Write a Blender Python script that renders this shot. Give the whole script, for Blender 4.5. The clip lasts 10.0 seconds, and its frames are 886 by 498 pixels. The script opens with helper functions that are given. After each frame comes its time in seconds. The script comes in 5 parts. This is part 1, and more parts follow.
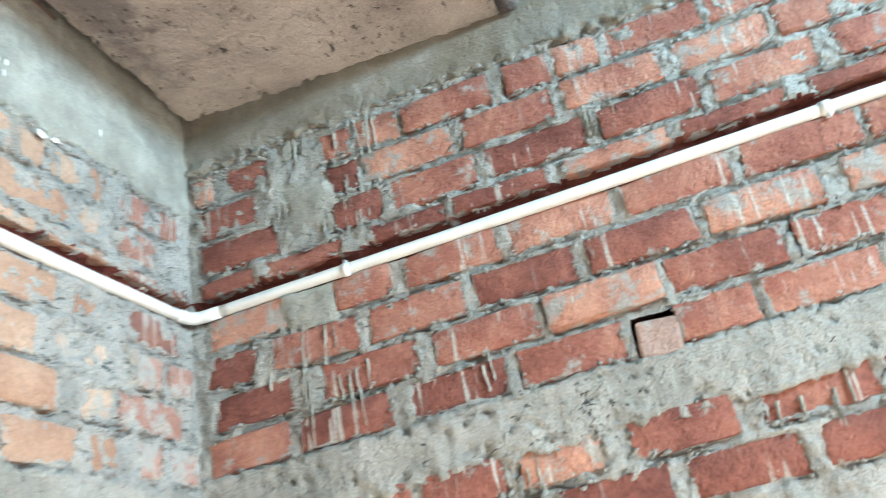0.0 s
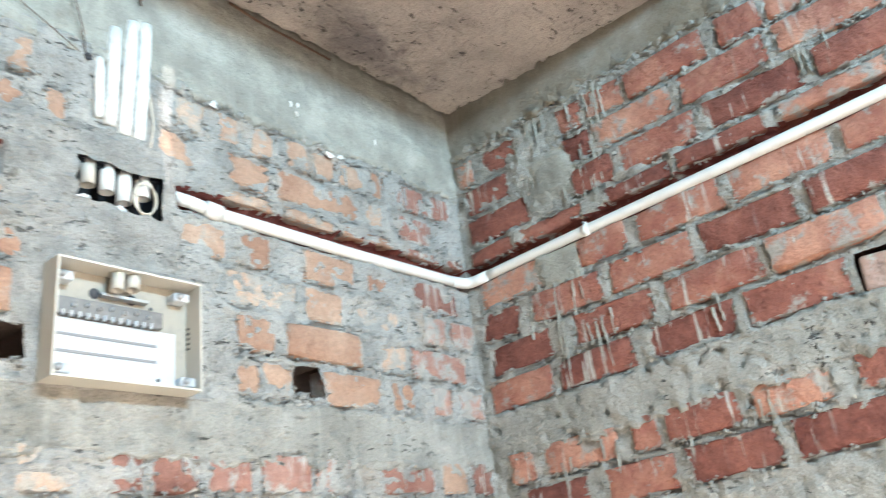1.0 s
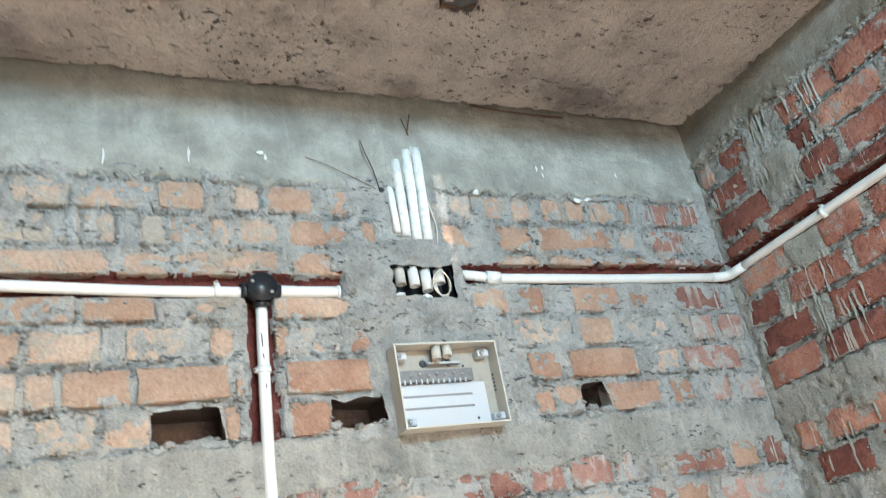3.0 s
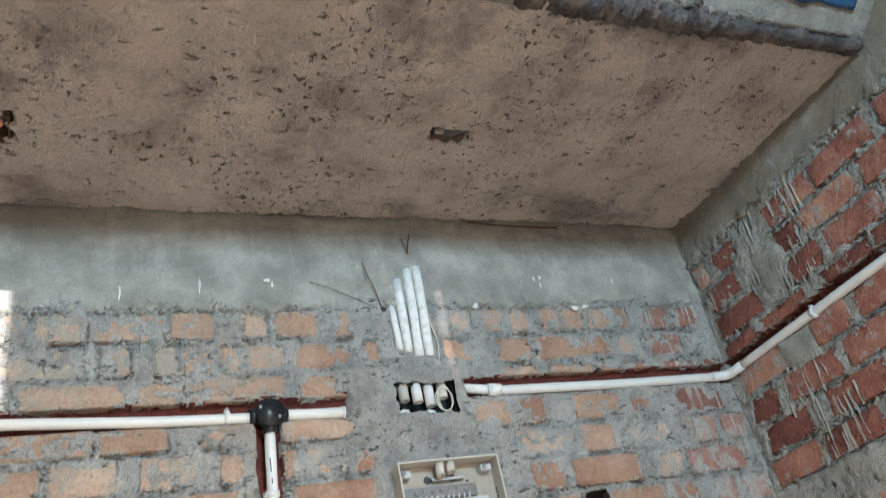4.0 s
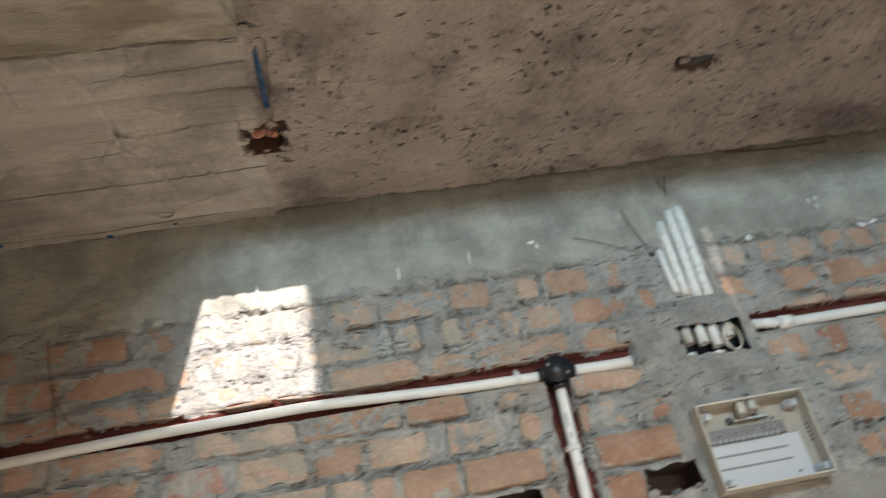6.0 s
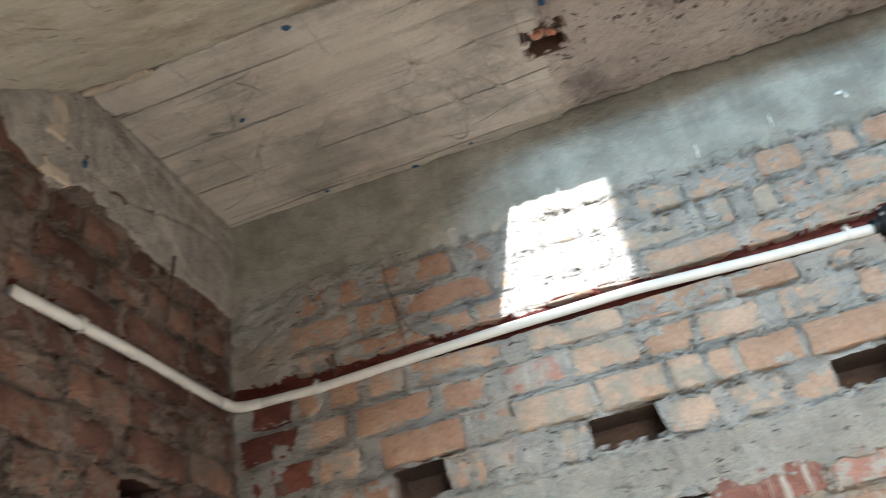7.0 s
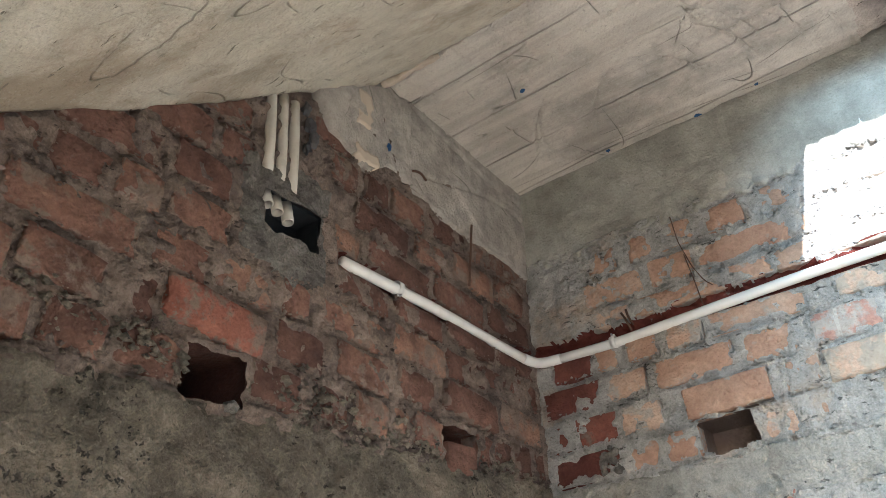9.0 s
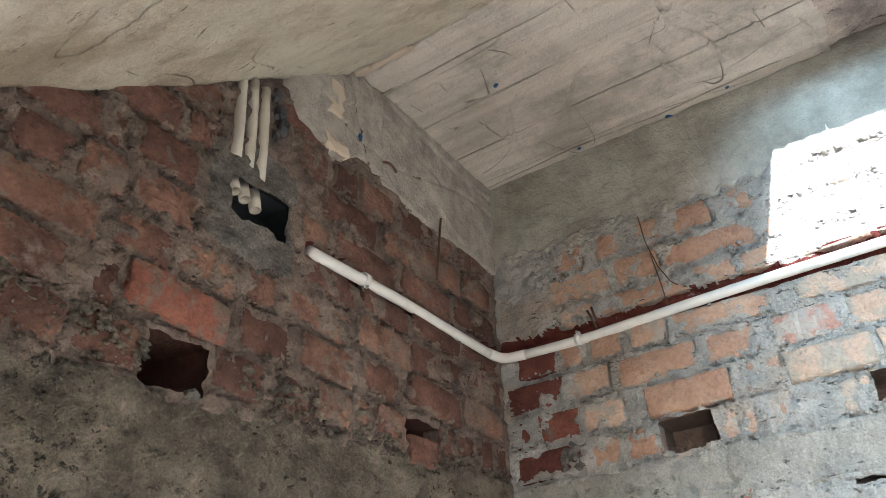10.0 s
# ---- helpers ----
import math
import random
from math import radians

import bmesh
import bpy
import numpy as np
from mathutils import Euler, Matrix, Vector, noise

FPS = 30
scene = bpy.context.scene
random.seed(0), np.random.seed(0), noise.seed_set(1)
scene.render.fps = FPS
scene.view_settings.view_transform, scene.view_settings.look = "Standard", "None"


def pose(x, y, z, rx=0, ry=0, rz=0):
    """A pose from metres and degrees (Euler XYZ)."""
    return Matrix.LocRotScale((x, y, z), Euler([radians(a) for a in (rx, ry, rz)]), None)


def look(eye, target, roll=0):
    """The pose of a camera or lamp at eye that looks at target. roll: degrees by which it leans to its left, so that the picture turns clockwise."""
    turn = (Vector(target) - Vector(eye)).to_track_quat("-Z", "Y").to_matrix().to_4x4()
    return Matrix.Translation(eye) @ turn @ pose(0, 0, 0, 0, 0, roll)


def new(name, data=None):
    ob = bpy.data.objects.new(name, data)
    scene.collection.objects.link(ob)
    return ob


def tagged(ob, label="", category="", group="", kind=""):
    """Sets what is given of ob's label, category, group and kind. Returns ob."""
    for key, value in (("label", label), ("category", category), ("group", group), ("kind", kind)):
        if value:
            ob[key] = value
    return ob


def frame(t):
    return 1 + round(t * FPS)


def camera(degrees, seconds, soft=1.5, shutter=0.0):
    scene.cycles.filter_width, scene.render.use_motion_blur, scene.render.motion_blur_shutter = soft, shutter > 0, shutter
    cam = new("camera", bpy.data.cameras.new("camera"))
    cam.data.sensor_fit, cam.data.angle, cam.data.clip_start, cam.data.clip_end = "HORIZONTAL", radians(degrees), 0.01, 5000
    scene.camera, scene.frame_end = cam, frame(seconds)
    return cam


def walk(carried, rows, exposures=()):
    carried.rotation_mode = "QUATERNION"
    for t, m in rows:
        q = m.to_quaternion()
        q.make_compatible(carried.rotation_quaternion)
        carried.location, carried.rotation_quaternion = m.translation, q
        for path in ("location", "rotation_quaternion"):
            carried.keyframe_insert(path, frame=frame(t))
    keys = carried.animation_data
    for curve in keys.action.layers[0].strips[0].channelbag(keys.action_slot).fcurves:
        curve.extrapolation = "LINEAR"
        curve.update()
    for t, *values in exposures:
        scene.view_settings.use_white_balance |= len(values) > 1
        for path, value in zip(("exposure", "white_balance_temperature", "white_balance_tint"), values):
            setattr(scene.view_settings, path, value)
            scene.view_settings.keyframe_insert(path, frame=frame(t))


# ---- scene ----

cam = camera(56.3, 10.0, soft=0.6, shutter=0.4)
PATH = [
    (0, (-1.5, -0.942, 1.66), (0.28, -0.518, 2.465), -10.8),
    (0.5, (-1.567, -1.084, 1.599), (0.072, -0.268, 2.404), -9.4),
    (1, (-1.633, -1.219, 1.599), (-0.182, -0.079, 2.371), -7.6),
    (1.5, (-1.673, -1.34, 1.593), (-0.428, 0.042, 2.328), -6.4),
    (2, (-1.684, -1.481, 1.557), (-0.633, 0.056, 2.288), -6.7),
    (2.2, (-1.707, -1.505, 1.605), (-0.695, 0.069, 2.311), -7.4),
    (3.3, (-1.789, -1.715, 1.589), (-0.972, -0.101, 2.443), -11.9),
    (3.5, (-1.792, -1.745, 1.597), (-0.985, -0.141, 2.478), -12.3),
    (4, (-1.761, -1.798, 1.623), (-0.961, -0.25, 2.604), -13.1),
    (4.5, (-1.72, -1.802, 1.645), (-0.942, -0.302, 2.715), -13.2),
    (5, (-1.731, -1.786, 1.649), (-1.03, -0.266, 2.744), -13.2),
    (5.2, (-1.747, -1.777, 1.646), (-1.108, -0.226, 2.735), -13.0),
    (6.5, (-1.911, -1.743, 1.561), (-1.937, -0.023, 2.581), -12.7),
    (7, (-1.969, -1.728, 1.498), (-2.321, -0.057, 2.539), -11.1),
    (7.5, (-1.992, -1.732, 1.488), (-2.645, -0.15, 2.522), -8.5),
    (8, (-1.987, -1.75, 1.469), (-2.857, -0.285, 2.517), -5.7),
    (8.5, (-1.973, -1.771, 1.455), (-2.935, -0.37, 2.51), -3.8),
    (9, (-1.968, -1.769, 1.446), (-2.939, -0.373, 2.499), -3.4),
    (9.5, (-1.973, -1.767, 1.456), (-2.914, -0.338, 2.492), -2.9),
    (10, (-1.971, -1.765, 1.45), (-2.885, -0.318, 2.484), -3.0),
]
EXPOSURES = [(0.0, 2.72, 6200, 14), (1.0, 2.5, 6200, 16), (2.0, 2.21, 6100, 15), (3.5, 1.83, 6250, 16), (4.0, 1.5, 6300, 18), (4.5, 0.97, 6350, 19), (5.0, 0.68, 6750, 18), (6.5, 1.44, 6450, 17), (7.0, 1.74, 6000, 15), (7.5, 2.07, 5850, 14), (9.0, 2.24, 5700, 14), (10.0, 2.24, 5700, 14)]
walk(cam, [(t, look(eye, target, roll)) for t, eye, target, roll in PATH], EXPOSURES)

# ---- the place in numbers: corner of the two brick walls at the origin, north wall along -x ----
XC = -2.925          # west wall
YS = -3.0            # south wall
ZC = 2.845           # ceiling
CREASE = -0.60       # where the lower flight's soffit leaves the landing slab
XF = -1.95           # free side of the lower flight
SLOPE = 0.777        # fall of the lower flight
SUN = Vector((-0.295, 1.0, -0.2485)).normalized()

# ---- light ----
world = bpy.data.worlds.new("World")
scene.world = world
world.use_nodes = True
wn = world.node_tree.nodes
sky = wn.new("ShaderNodeTexSky")
sky.sky_type = 'NISHITA'
sky.sun_disc = False
sky.sun_elevation = math.asin(-SUN.z)
sky.sun_rotation = math.atan2(-SUN.x, -SUN.y)
wn["Background"].inputs[1].default_value = 0.085
world.node_tree.links.new(sky.outputs[0], wn["Background"].inputs[0])

sun = new("sun", bpy.data.lights.new("sun", 'SUN'))
sun.data.energy, sun.data.angle, sun.data.color = 5.0, radians(0.5), (1.0, 0.95, 0.88)
sun.matrix_world = look((0, 0, 0), SUN)


def area_lamp(name, x0, x1, z0, z1, y, watts, color, dip=0.0):
    lamp = new(name, bpy.data.lights.new(name, 'AREA'))
    lamp.data.shape, lamp.data.size, lamp.data.size_y = 'RECTANGLE', x1 - x0, z1 - z0
    lamp.data.energy, lamp.data.color = watts, color
    cx, cz = (x0 + x1) / 2, (z0 + z1) / 2
    lamp.matrix_world = look((cx, y, cz), (cx, y + 1, cz - dip))
    return lamp


area_lamp("window_daylight", -1.62, -0.77, 2.90, 3.10, YS - 0.02, 27, (0.55, 0.86, 1.0))
# Added lamp behind the view, tipped down to brighten floor and ceiling.
area_lamp("doorway_daylight", -1.82, -0.85, 0.35, 2.45, YS - 0.02, 14, (1.0, 0.94, 0.86), 1.6)



# ---- materials ----
class Nodes:
    def __init__(self, name, rough=0.9):
        self.mat = bpy.data.materials.new(name)
        self.mat.use_nodes = True
        self.tree = self.mat.node_tree
        self.bsdf = self.tree.nodes["Principled BSDF"]
        self.bsdf.inputs["Roughness"].default_value = rough
        self.bsdf.inputs["Specular IOR Level"].default_value = 0.25
        self.pos = self.tree.nodes.new("ShaderNodeNewGeometry").outputs["Position"]
        self.rand = self.tree.nodes.new("ShaderNodeObjectInfo").outputs["Random"]

    def link(self, a, b):
        self.tree.links.new(a, b)

    def scaled(self, v, shift=0.0):
        n = self.tree.nodes.new("ShaderNodeMapping")
        n.inputs["Location"].default_value = (shift, shift * 0.7, shift * 1.3)
        n.inputs["Scale"].default_value = v
        self.link(self.pos, n.inputs["Vector"])
        return n.outputs[0]

    def noise(self, scale, detail=5, vec=None, rough=0.55):
        n = self.tree.nodes.new("ShaderNodeTexNoise")
        n.inputs["Scale"].default_value, n.inputs["Detail"].default_value, n.inputs["Roughness"].default_value = scale, detail, rough
        self.link(vec or self.pos, n.inputs["Vector"])
        return n.outputs["Fac"]

    def ramp(self, fac, stops):
        n = self.tree.nodes.new("ShaderNodeValToRGB")
        r = n.color_ramp
        while len(r.elements) < len(stops):
            r.elements.new(0.5)
        for e, (p, c) in zip(r.elements, stops):
            e.position = p
            e.color = (c, c, c, 1) if isinstance(c, (int, float)) else (*c, 1)
        self.link(fac, n.inputs[0])
        return n.outputs[0]

    def mix(self, fac, a, b, kind='MIX'):
        n = self.tree.nodes.new("ShaderNodeMix")
        n.data_type, n.blend_type = 'RGBA', kind
        for slot, v in ((0, fac), (6, a), (7, b)):
            if isinstance(v, (int, float)):
                n.inputs[slot].default_value = v
            elif isinstance(v, tuple):
                n.inputs[slot].default_value = (*v, 1)
            else:
                self.link(v, n.inputs[slot])
        return n.outputs[2]

    def math(self, op, a, b):
        n = self.tree.nodes.new("ShaderNodeMath")
        n.operation = op
        for slot, v in ((0, a), (1, b)):
            if isinstance(v, (int, float)):
                n.inputs[slot].default_value = v
            else:
                self.link(v, n.inputs[slot])
        return n.outputs[0]

    def bump(self, height, strength=0.5, distance=0.004):
        n = self.tree.nodes.new("ShaderNodeBump")
        n.inputs["Strength"].default_value, n.inputs["Distance"].default_value = strength, distance
        self.link(height, n.inputs["Height"])
        self.link(n.outputs[0], self.bsdf.inputs["Normal"])

    def done(self, color):
        if isinstance(color, tuple):
            self.bsdf.inputs["Base Color"].default_value = (*color, 1)
        else:
            self.link(color, self.bsdf.inputs["Base Color"])
        return self.mat


MORTAR = ((0.30, 0.29, 0.268), (0.455, 0.443, 0.412), (0.58, 0.57, 0.535))


def brick_material(name, dark, mid, light, smear, drips=0.0, smear_color=(0.40, 0.40, 0.37), lap=0.0, grime=0.0):
    m = Nodes(name, 0.93)
    tone = m.math('ADD', m.math('ADD', m.math('MULTIPLY', m.noise(9, 3), 0.62), m.math('MULTIPLY', m.noise(46, 5, rough=0.6), 0.30)), m.math('MULTIPLY', m.rand, 0.42))
    col = m.ramp(tone, [(0.42, dark), (0.66, mid), (0.92, light)])
    col = m.mix(0.55, col, m.ramp(m.noise(120, 5, rough=0.7), [(0.30, 0.55), (0.60, 1.0)]), 'MULTIPLY')
    edge = m.math('ADD', m.noise(17, 7, rough=0.65), m.math('MULTIPLY', m.math('SUBTRACT', m.rand, 0.5), 0.22))
    cover = m.ramp(edge, [(0.60 - smear, 0.0), (0.68 - smear, 1.0)])
    grey = m.mix(m.noise(60, 4), tuple(c * 0.75 for c in smear_color), tuple(min(1, c * 1.25) for c in smear_color))
    if grime:
        col = m.mix(m.math('MULTIPLY', m.ramp(m.noise(5.0, 6, rough=0.66), [(0.46, 0.0), (0.62, 1.0)]), grime), col, tuple(c * 0.4 for c in dark))
    if lap:
        # mortar squeezed over the rim of each brick
        local = m.tree.nodes.new("ShaderNodeSeparateXYZ")
        m.link(m.tree.nodes.new("ShaderNodeTexCoord").outputs["Object"], local.inputs[0])
        ex = m.math('MULTIPLY', m.math('SUBTRACT', m.math('ABSOLUTE', local.outputs["X"], 0), 0.42), 12.0)
        ez = m.math('MULTIPLY', m.math('SUBTRACT', m.math('ABSOLUTE', local.outputs["Z"], 0), 0.28), 4.5)
        rim = m.math('MAXIMUM', m.math('MAXIMUM', ex, ez), -0.6)
        rim = m.math('ADD', m.math('MULTIPLY', rim, lap), m.noise(24, 6, rough=0.62))
        cover = m.math('MAXIMUM', cover, m.ramp(rim, [(0.68, 0.0), (0.73, 1.0)]))
    col = m.mix(m.math('MULTIPLY', cover, 0.92), col, grey)
    if drips:
        run = m.noise(1.0, 3, m.scaled((62, 62, 3.2)))
        run = m.math('MULTIPLY', m.ramp(run, [(0.64 - drips, 0.0), (0.68 - drips, 1.0)]), m.ramp(m.noise(3.1, 3), [(0.48, 0.0), (0.56, 1.0)]))
        col = m.mix(m.math('MULTIPLY', run, 0.8), col, (0.52, 0.51, 0.46))
    m.bump(m.math('ADD', m.noise(150, 4), m.math('MULTIPLY', m.noise(40, 6, rough=0.65), 1.8)), 0.9, 0.007)
    return m.done(col)


def grainy(name, dark, mid, light, scale=7.0, pits=0.0, streak=0.0, grain=0.6, rough=0.93, stain=None, stain_at=0.60, flecks=0.6, relief=1.0, scratches=0.0, dash=None, dash_at=0.37, dark_spot=None, boards=0.0):
    m = Nodes(name, rough)
    col = m.ramp(m.noise(scale, 8, rough=0.62), [(0.30, dark), (0.50, mid), (0.72, light)])
    col = m.mix(grain, col, m.ramp(m.noise(230, 4, rough=0.8), [(0.34, 0.45), (0.58, 1.0)]), 'MULTIPLY')
    height = m.math('ADD', m.noise(170, 5), m.math('MULTIPLY', m.noise(40, 6), 1.8))
    if stain:
        col = m.mix(m.math('MULTIPLY', m.ramp(m.noise(2.6, 7, rough=0.66), [(stain_at, 0.0), (stain_at + 0.10, 1.0)]), 0.8), col, stain)
    if streak:
        run = m.noise(1.0, 4, m.scaled((38, 38, 2.0)))
        col = m.mix(m.math('MULTIPLY', m.ramp(run, [(0.55, 0.0), (0.66, 1.0)]), streak), col, light)
    if pits:
        hole = m.math('MULTIPLY', m.ramp(m.noise(46, 3, rough=0.75), [(0.375, 1.0), (0.40, 0.0)]), m.ramp(m.noise(4.3, 4), [(0.58 - pits, 0.0), (0.64 - pits, 1.0)]))
        col = m.mix(m.math('MULTIPLY', hole, 0.85), col, (0.05, 0.045, 0.04))
        height = m.math('SUBTRACT', height, m.math('MULTIPLY', hole, 3.0))
    if boards:
        # joints of the shuttering boards
        axis = m.tree.nodes.new("ShaderNodeSeparateXYZ")
        m.link(m.pos, axis.inputs[0])
        along = m.math('ADD', m.math('ADD', axis.outputs["Y"], m.math('MULTIPLY', axis.outputs["X"], 0.03)), m.math('MULTIPLY', m.noise(1.6, 3), 0.05))
        joint = m.math('ABSOLUTE', m.math('SUBTRACT', m.math('FRACT', m.math('DIVIDE', along, boards), 0), 0.5), 0)
        joint = m.math('MULTIPLY', m.ramp(joint, [(0.006, 1.0), (0.022, 0.0)]), m.ramp(m.noise(4.0, 4), [(0.38, 0.15), (0.55, 1.0)]))
        col = m.mix(m.math('MULTIPLY', joint, 0.45), col, tuple(c * 0.35 for c in dark))
        height = m.math('SUBTRACT', height, m.math('MULTIPLY', joint, 2.0))
    if dark_spot:
        # darkens round one spot, with a ragged edge
        spot = m.tree.nodes.new("ShaderNodeVectorMath")
        spot.operation = 'DISTANCE'
        m.link(m.scaled((0.42, 1.0, 0.0)), spot.inputs[0])
        spot.inputs[1].default_value = (dark_spot[0] * 0.42, dark_spot[1], 0.0)
        reach = m.math('ADD', m.math('MULTIPLY', spot.outputs["Value"], 2.6), m.math('MULTIPLY', m.noise(11, 6, rough=0.62), 0.9))
        col = m.mix(m.math('MULTIPLY', m.ramp(reach, [(0.50, 1.0), (0.86, 0.0)]), 0.72), col, (0.085, 0.07, 0.07))
    if dash:
        # short open crevices, drawn out along the bed
        slit = m.math('MULTIPLY', m.ramp(m.noise(1.0, 4, m.scaled(dash, 2.3), 0.62), [(dash_at - 0.03, 1.0), (dash_at, 0.0)]), m.ramp(m.noise(7.0, 3), [(0.40, 0.0), (0.56, 1.0)]))
        col = m.mix(m.math('MULTIPLY', slit, 0.8), col, tuple(c * 0.25 for c in dark))
        height = m.math('SUBTRACT', height, m.math('MULTIPLY', slit, 4.0))
    if scratches:
        for turn, (size, seed) in enumerate((((1.2, 9.0, 4.0), 0.0), ((8.0, 1.6, 2.0), 3.7), ((3.0, 3.4, 4.0), 8.1))):
            line = m.math('ABSOLUTE', m.math('SUBTRACT', m.noise(1.0, 0.0, m.scaled(size, seed)), 0.5), 0)
            worn = m.ramp(m.noise(5.4 + turn, 3), [(0.53, 0.0), (0.60, 1.0)])
            line = m.math('MULTIPLY', m.ramp(line, [(0.0010, 1.0), (0.0042, 0.0)]), worn)
            col = m.mix(m.math('MULTIPLY', line, scratches), col, tuple(c * 0.35 for c in dark))
            height = m.math('SUBTRACT', height, m.math('MULTIPLY', line, 1.5))
        board = m.noise(1.0, 4, m.scaled((2.0, 26, 26), 5.0), 0.6)
        col = m.mix(0.55 * scratches, col, m.ramp(board, [(0.36, 0.55), (0.56, 1.0)]), 'MULTIPLY')
    fleck = m.ramp(m.noise(75, 5, rough=0.7), [(0.33, 1.0), (0.40, 0.0)])
    col = m.mix(m.math('MULTIPLY', fleck, 0.6 * flecks), col, tuple(c * 0.3 for c in dark))
    chip = m.ramp(m.noise(120, 4, rough=0.75), [(0.60, 0.0), (0.66, 1.0)])
    col = m.mix(m.math('MULTIPLY', chip, 0.35 * flecks), col, tuple(min(0.8, c * 1.3) for c in light))
    height = m.math('ADD', height, m.math('MULTIPLY', m.noise(80, 6, rough=0.72), 0.7 * relief))
    m.bump(height, 0.9, 0.008 * relief)
    return m.done(col)


def plain(name, color, rough=0.5, metal=0.0, dirt=0.25, dirt_color=(0.35, 0.32, 0.27), scale=22):
    m = Nodes(name, rough)
    m.bsdf.inputs["Metallic"].default_value = metal
    m.bsdf.inputs["Specular IOR Level"].default_value = 0.4
    col = m.mix(m.math('MULTIPLY', m.ramp(m.noise(scale, 6), [(0.50, 0.0), (0.72, 1.0)]), dirt), color, dirt_color)
    m.bump(m.noise(90, 3), 0.12, 0.002)
    return m.done(col)


RED = brick_material("red_brick", (0.18, 0.062, 0.048), (0.355, 0.138, 0.10), (0.58, 0.30, 0.21), 0.0, 0.05, (0.35, 0.34, 0.31), 0.17)
ORANGE = brick_material("orange_brick", (0.39, 0.22, 0.15), (0.51, 0.335, 0.24), (0.63, 0.47, 0.36), 0.03, 0.0, (0.41, 0.385, 0.345), 0.22)
ORANGE_SMEARED = brick_material("smeared_orange_brick", (0.42, 0.27, 0.19), (0.53, 0.375, 0.28), (0.63, 0.49, 0.385), 0.07, 0.0, (0.40, 0.36, 0.30), 0.25)
# West wall brick: brown and grimy, darkened further for that wall's shade.
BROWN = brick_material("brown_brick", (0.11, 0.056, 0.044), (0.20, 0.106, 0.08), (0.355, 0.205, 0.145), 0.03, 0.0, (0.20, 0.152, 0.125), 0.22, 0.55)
RED_SMEARED = brick_material("smeared_red_brick", (0.25, 0.115, 0.088), (0.39, 0.20, 0.155), (0.53, 0.32, 0.255), 0.06, 0.06, (0.42, 0.405, 0.37), 0.22)
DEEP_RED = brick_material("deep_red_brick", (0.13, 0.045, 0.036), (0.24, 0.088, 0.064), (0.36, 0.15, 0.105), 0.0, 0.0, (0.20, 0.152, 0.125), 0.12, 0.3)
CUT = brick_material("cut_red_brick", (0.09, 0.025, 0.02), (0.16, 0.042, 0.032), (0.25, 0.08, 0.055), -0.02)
# Hole lining: the darkness inside the holes is put into this colour.
HOLE_SHADE = brick_material("sooty_brick", (0.05, 0.025, 0.02), (0.10, 0.045, 0.035), (0.18, 0.08, 0.06), 0.02, 0.0, (0.10, 0.09, 0.08))
MORTAR_N = grainy("grey_mortar", *MORTAR, scale=9, grain=0.5, streak=0.22, flecks=0.7, stain=(0.48, 0.36, 0.26), stain_at=0.55, dash=(36, 36, 105), dash_at=0.38, relief=1.15)
MORTAR_E = grainy("sandy_grey_mortar", (0.30, 0.288, 0.258), (0.425, 0.412, 0.372), (0.55, 0.538, 0.495), scale=10, grain=0.5, streak=0.2, flecks=0.7, dash=(40, 40, 80), dash_at=0.37, relief=1.15)
# West mortar and cement also hold part of the wall's shade in their tone.
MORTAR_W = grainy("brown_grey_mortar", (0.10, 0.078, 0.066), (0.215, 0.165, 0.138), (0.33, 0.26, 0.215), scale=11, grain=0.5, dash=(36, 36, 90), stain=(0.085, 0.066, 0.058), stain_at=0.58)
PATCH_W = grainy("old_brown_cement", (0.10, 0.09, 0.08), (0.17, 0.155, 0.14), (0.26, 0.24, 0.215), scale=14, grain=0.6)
PATCH = grainy("fresh_cement", (0.29, 0.282, 0.26), (0.42, 0.405, 0.375), (0.54, 0.52, 0.48), scale=14, grain=0.5, flecks=0.7, dash=(48, 48, 90), dash_at=0.39, relief=1.15)
BAND = grainy("lintel_concrete", (0.26, 0.25, 0.22), (0.40, 0.385, 0.345), (0.55, 0.53, 0.48), scale=6, pits=-0.02, streak=0.25, grain=0.5, flecks=0.4, dash=(34, 34, 80), dash_at=0.36)
# Lintel concrete again, darker for the shade on the west wall.
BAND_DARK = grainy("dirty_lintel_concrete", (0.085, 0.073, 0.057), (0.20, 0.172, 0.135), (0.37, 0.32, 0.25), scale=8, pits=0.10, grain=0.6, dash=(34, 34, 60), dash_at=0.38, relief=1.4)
BEAM = grainy("beam_plaster", (0.26, 0.25, 0.215), (0.385, 0.375, 0.325), (0.52, 0.51, 0.455), scale=9, streak=0.16, grain=0.35, flecks=0.45, relief=0.6, stain=(0.25, 0.24, 0.21), stain_at=0.50)
# East beam plaster: browner and darker for its shade as well as stains.
BEAM_SHADE = grainy("brown_stained_plaster", (0.17, 0.155, 0.125), (0.265, 0.245, 0.205), (0.40, 0.38, 0.335), scale=4, streak=0.2, grain=0.35, flecks=0.45, relief=0.6, stain=(0.20, 0.165, 0.12), stain_at=0.46)
SLAB = grainy("rough_slab_concrete", (0.30, 0.254, 0.230), (0.52, 0.452, 0.408), (0.66, 0.58, 0.52), scale=5.5, pits=0.085, grain=0.5, flecks=0.4, stain=(0.20, 0.172, 0.17), stain_at=0.56, dash=(24, 52, 40), dash_at=0.365, dark_spot=(-0.62, -0.86))
RUBBLE = grainy("dark_broken_concrete", (0.05, 0.045, 0.045), (0.12, 0.10, 0.095), (0.26, 0.22, 0.19), scale=18, pits=0.1)
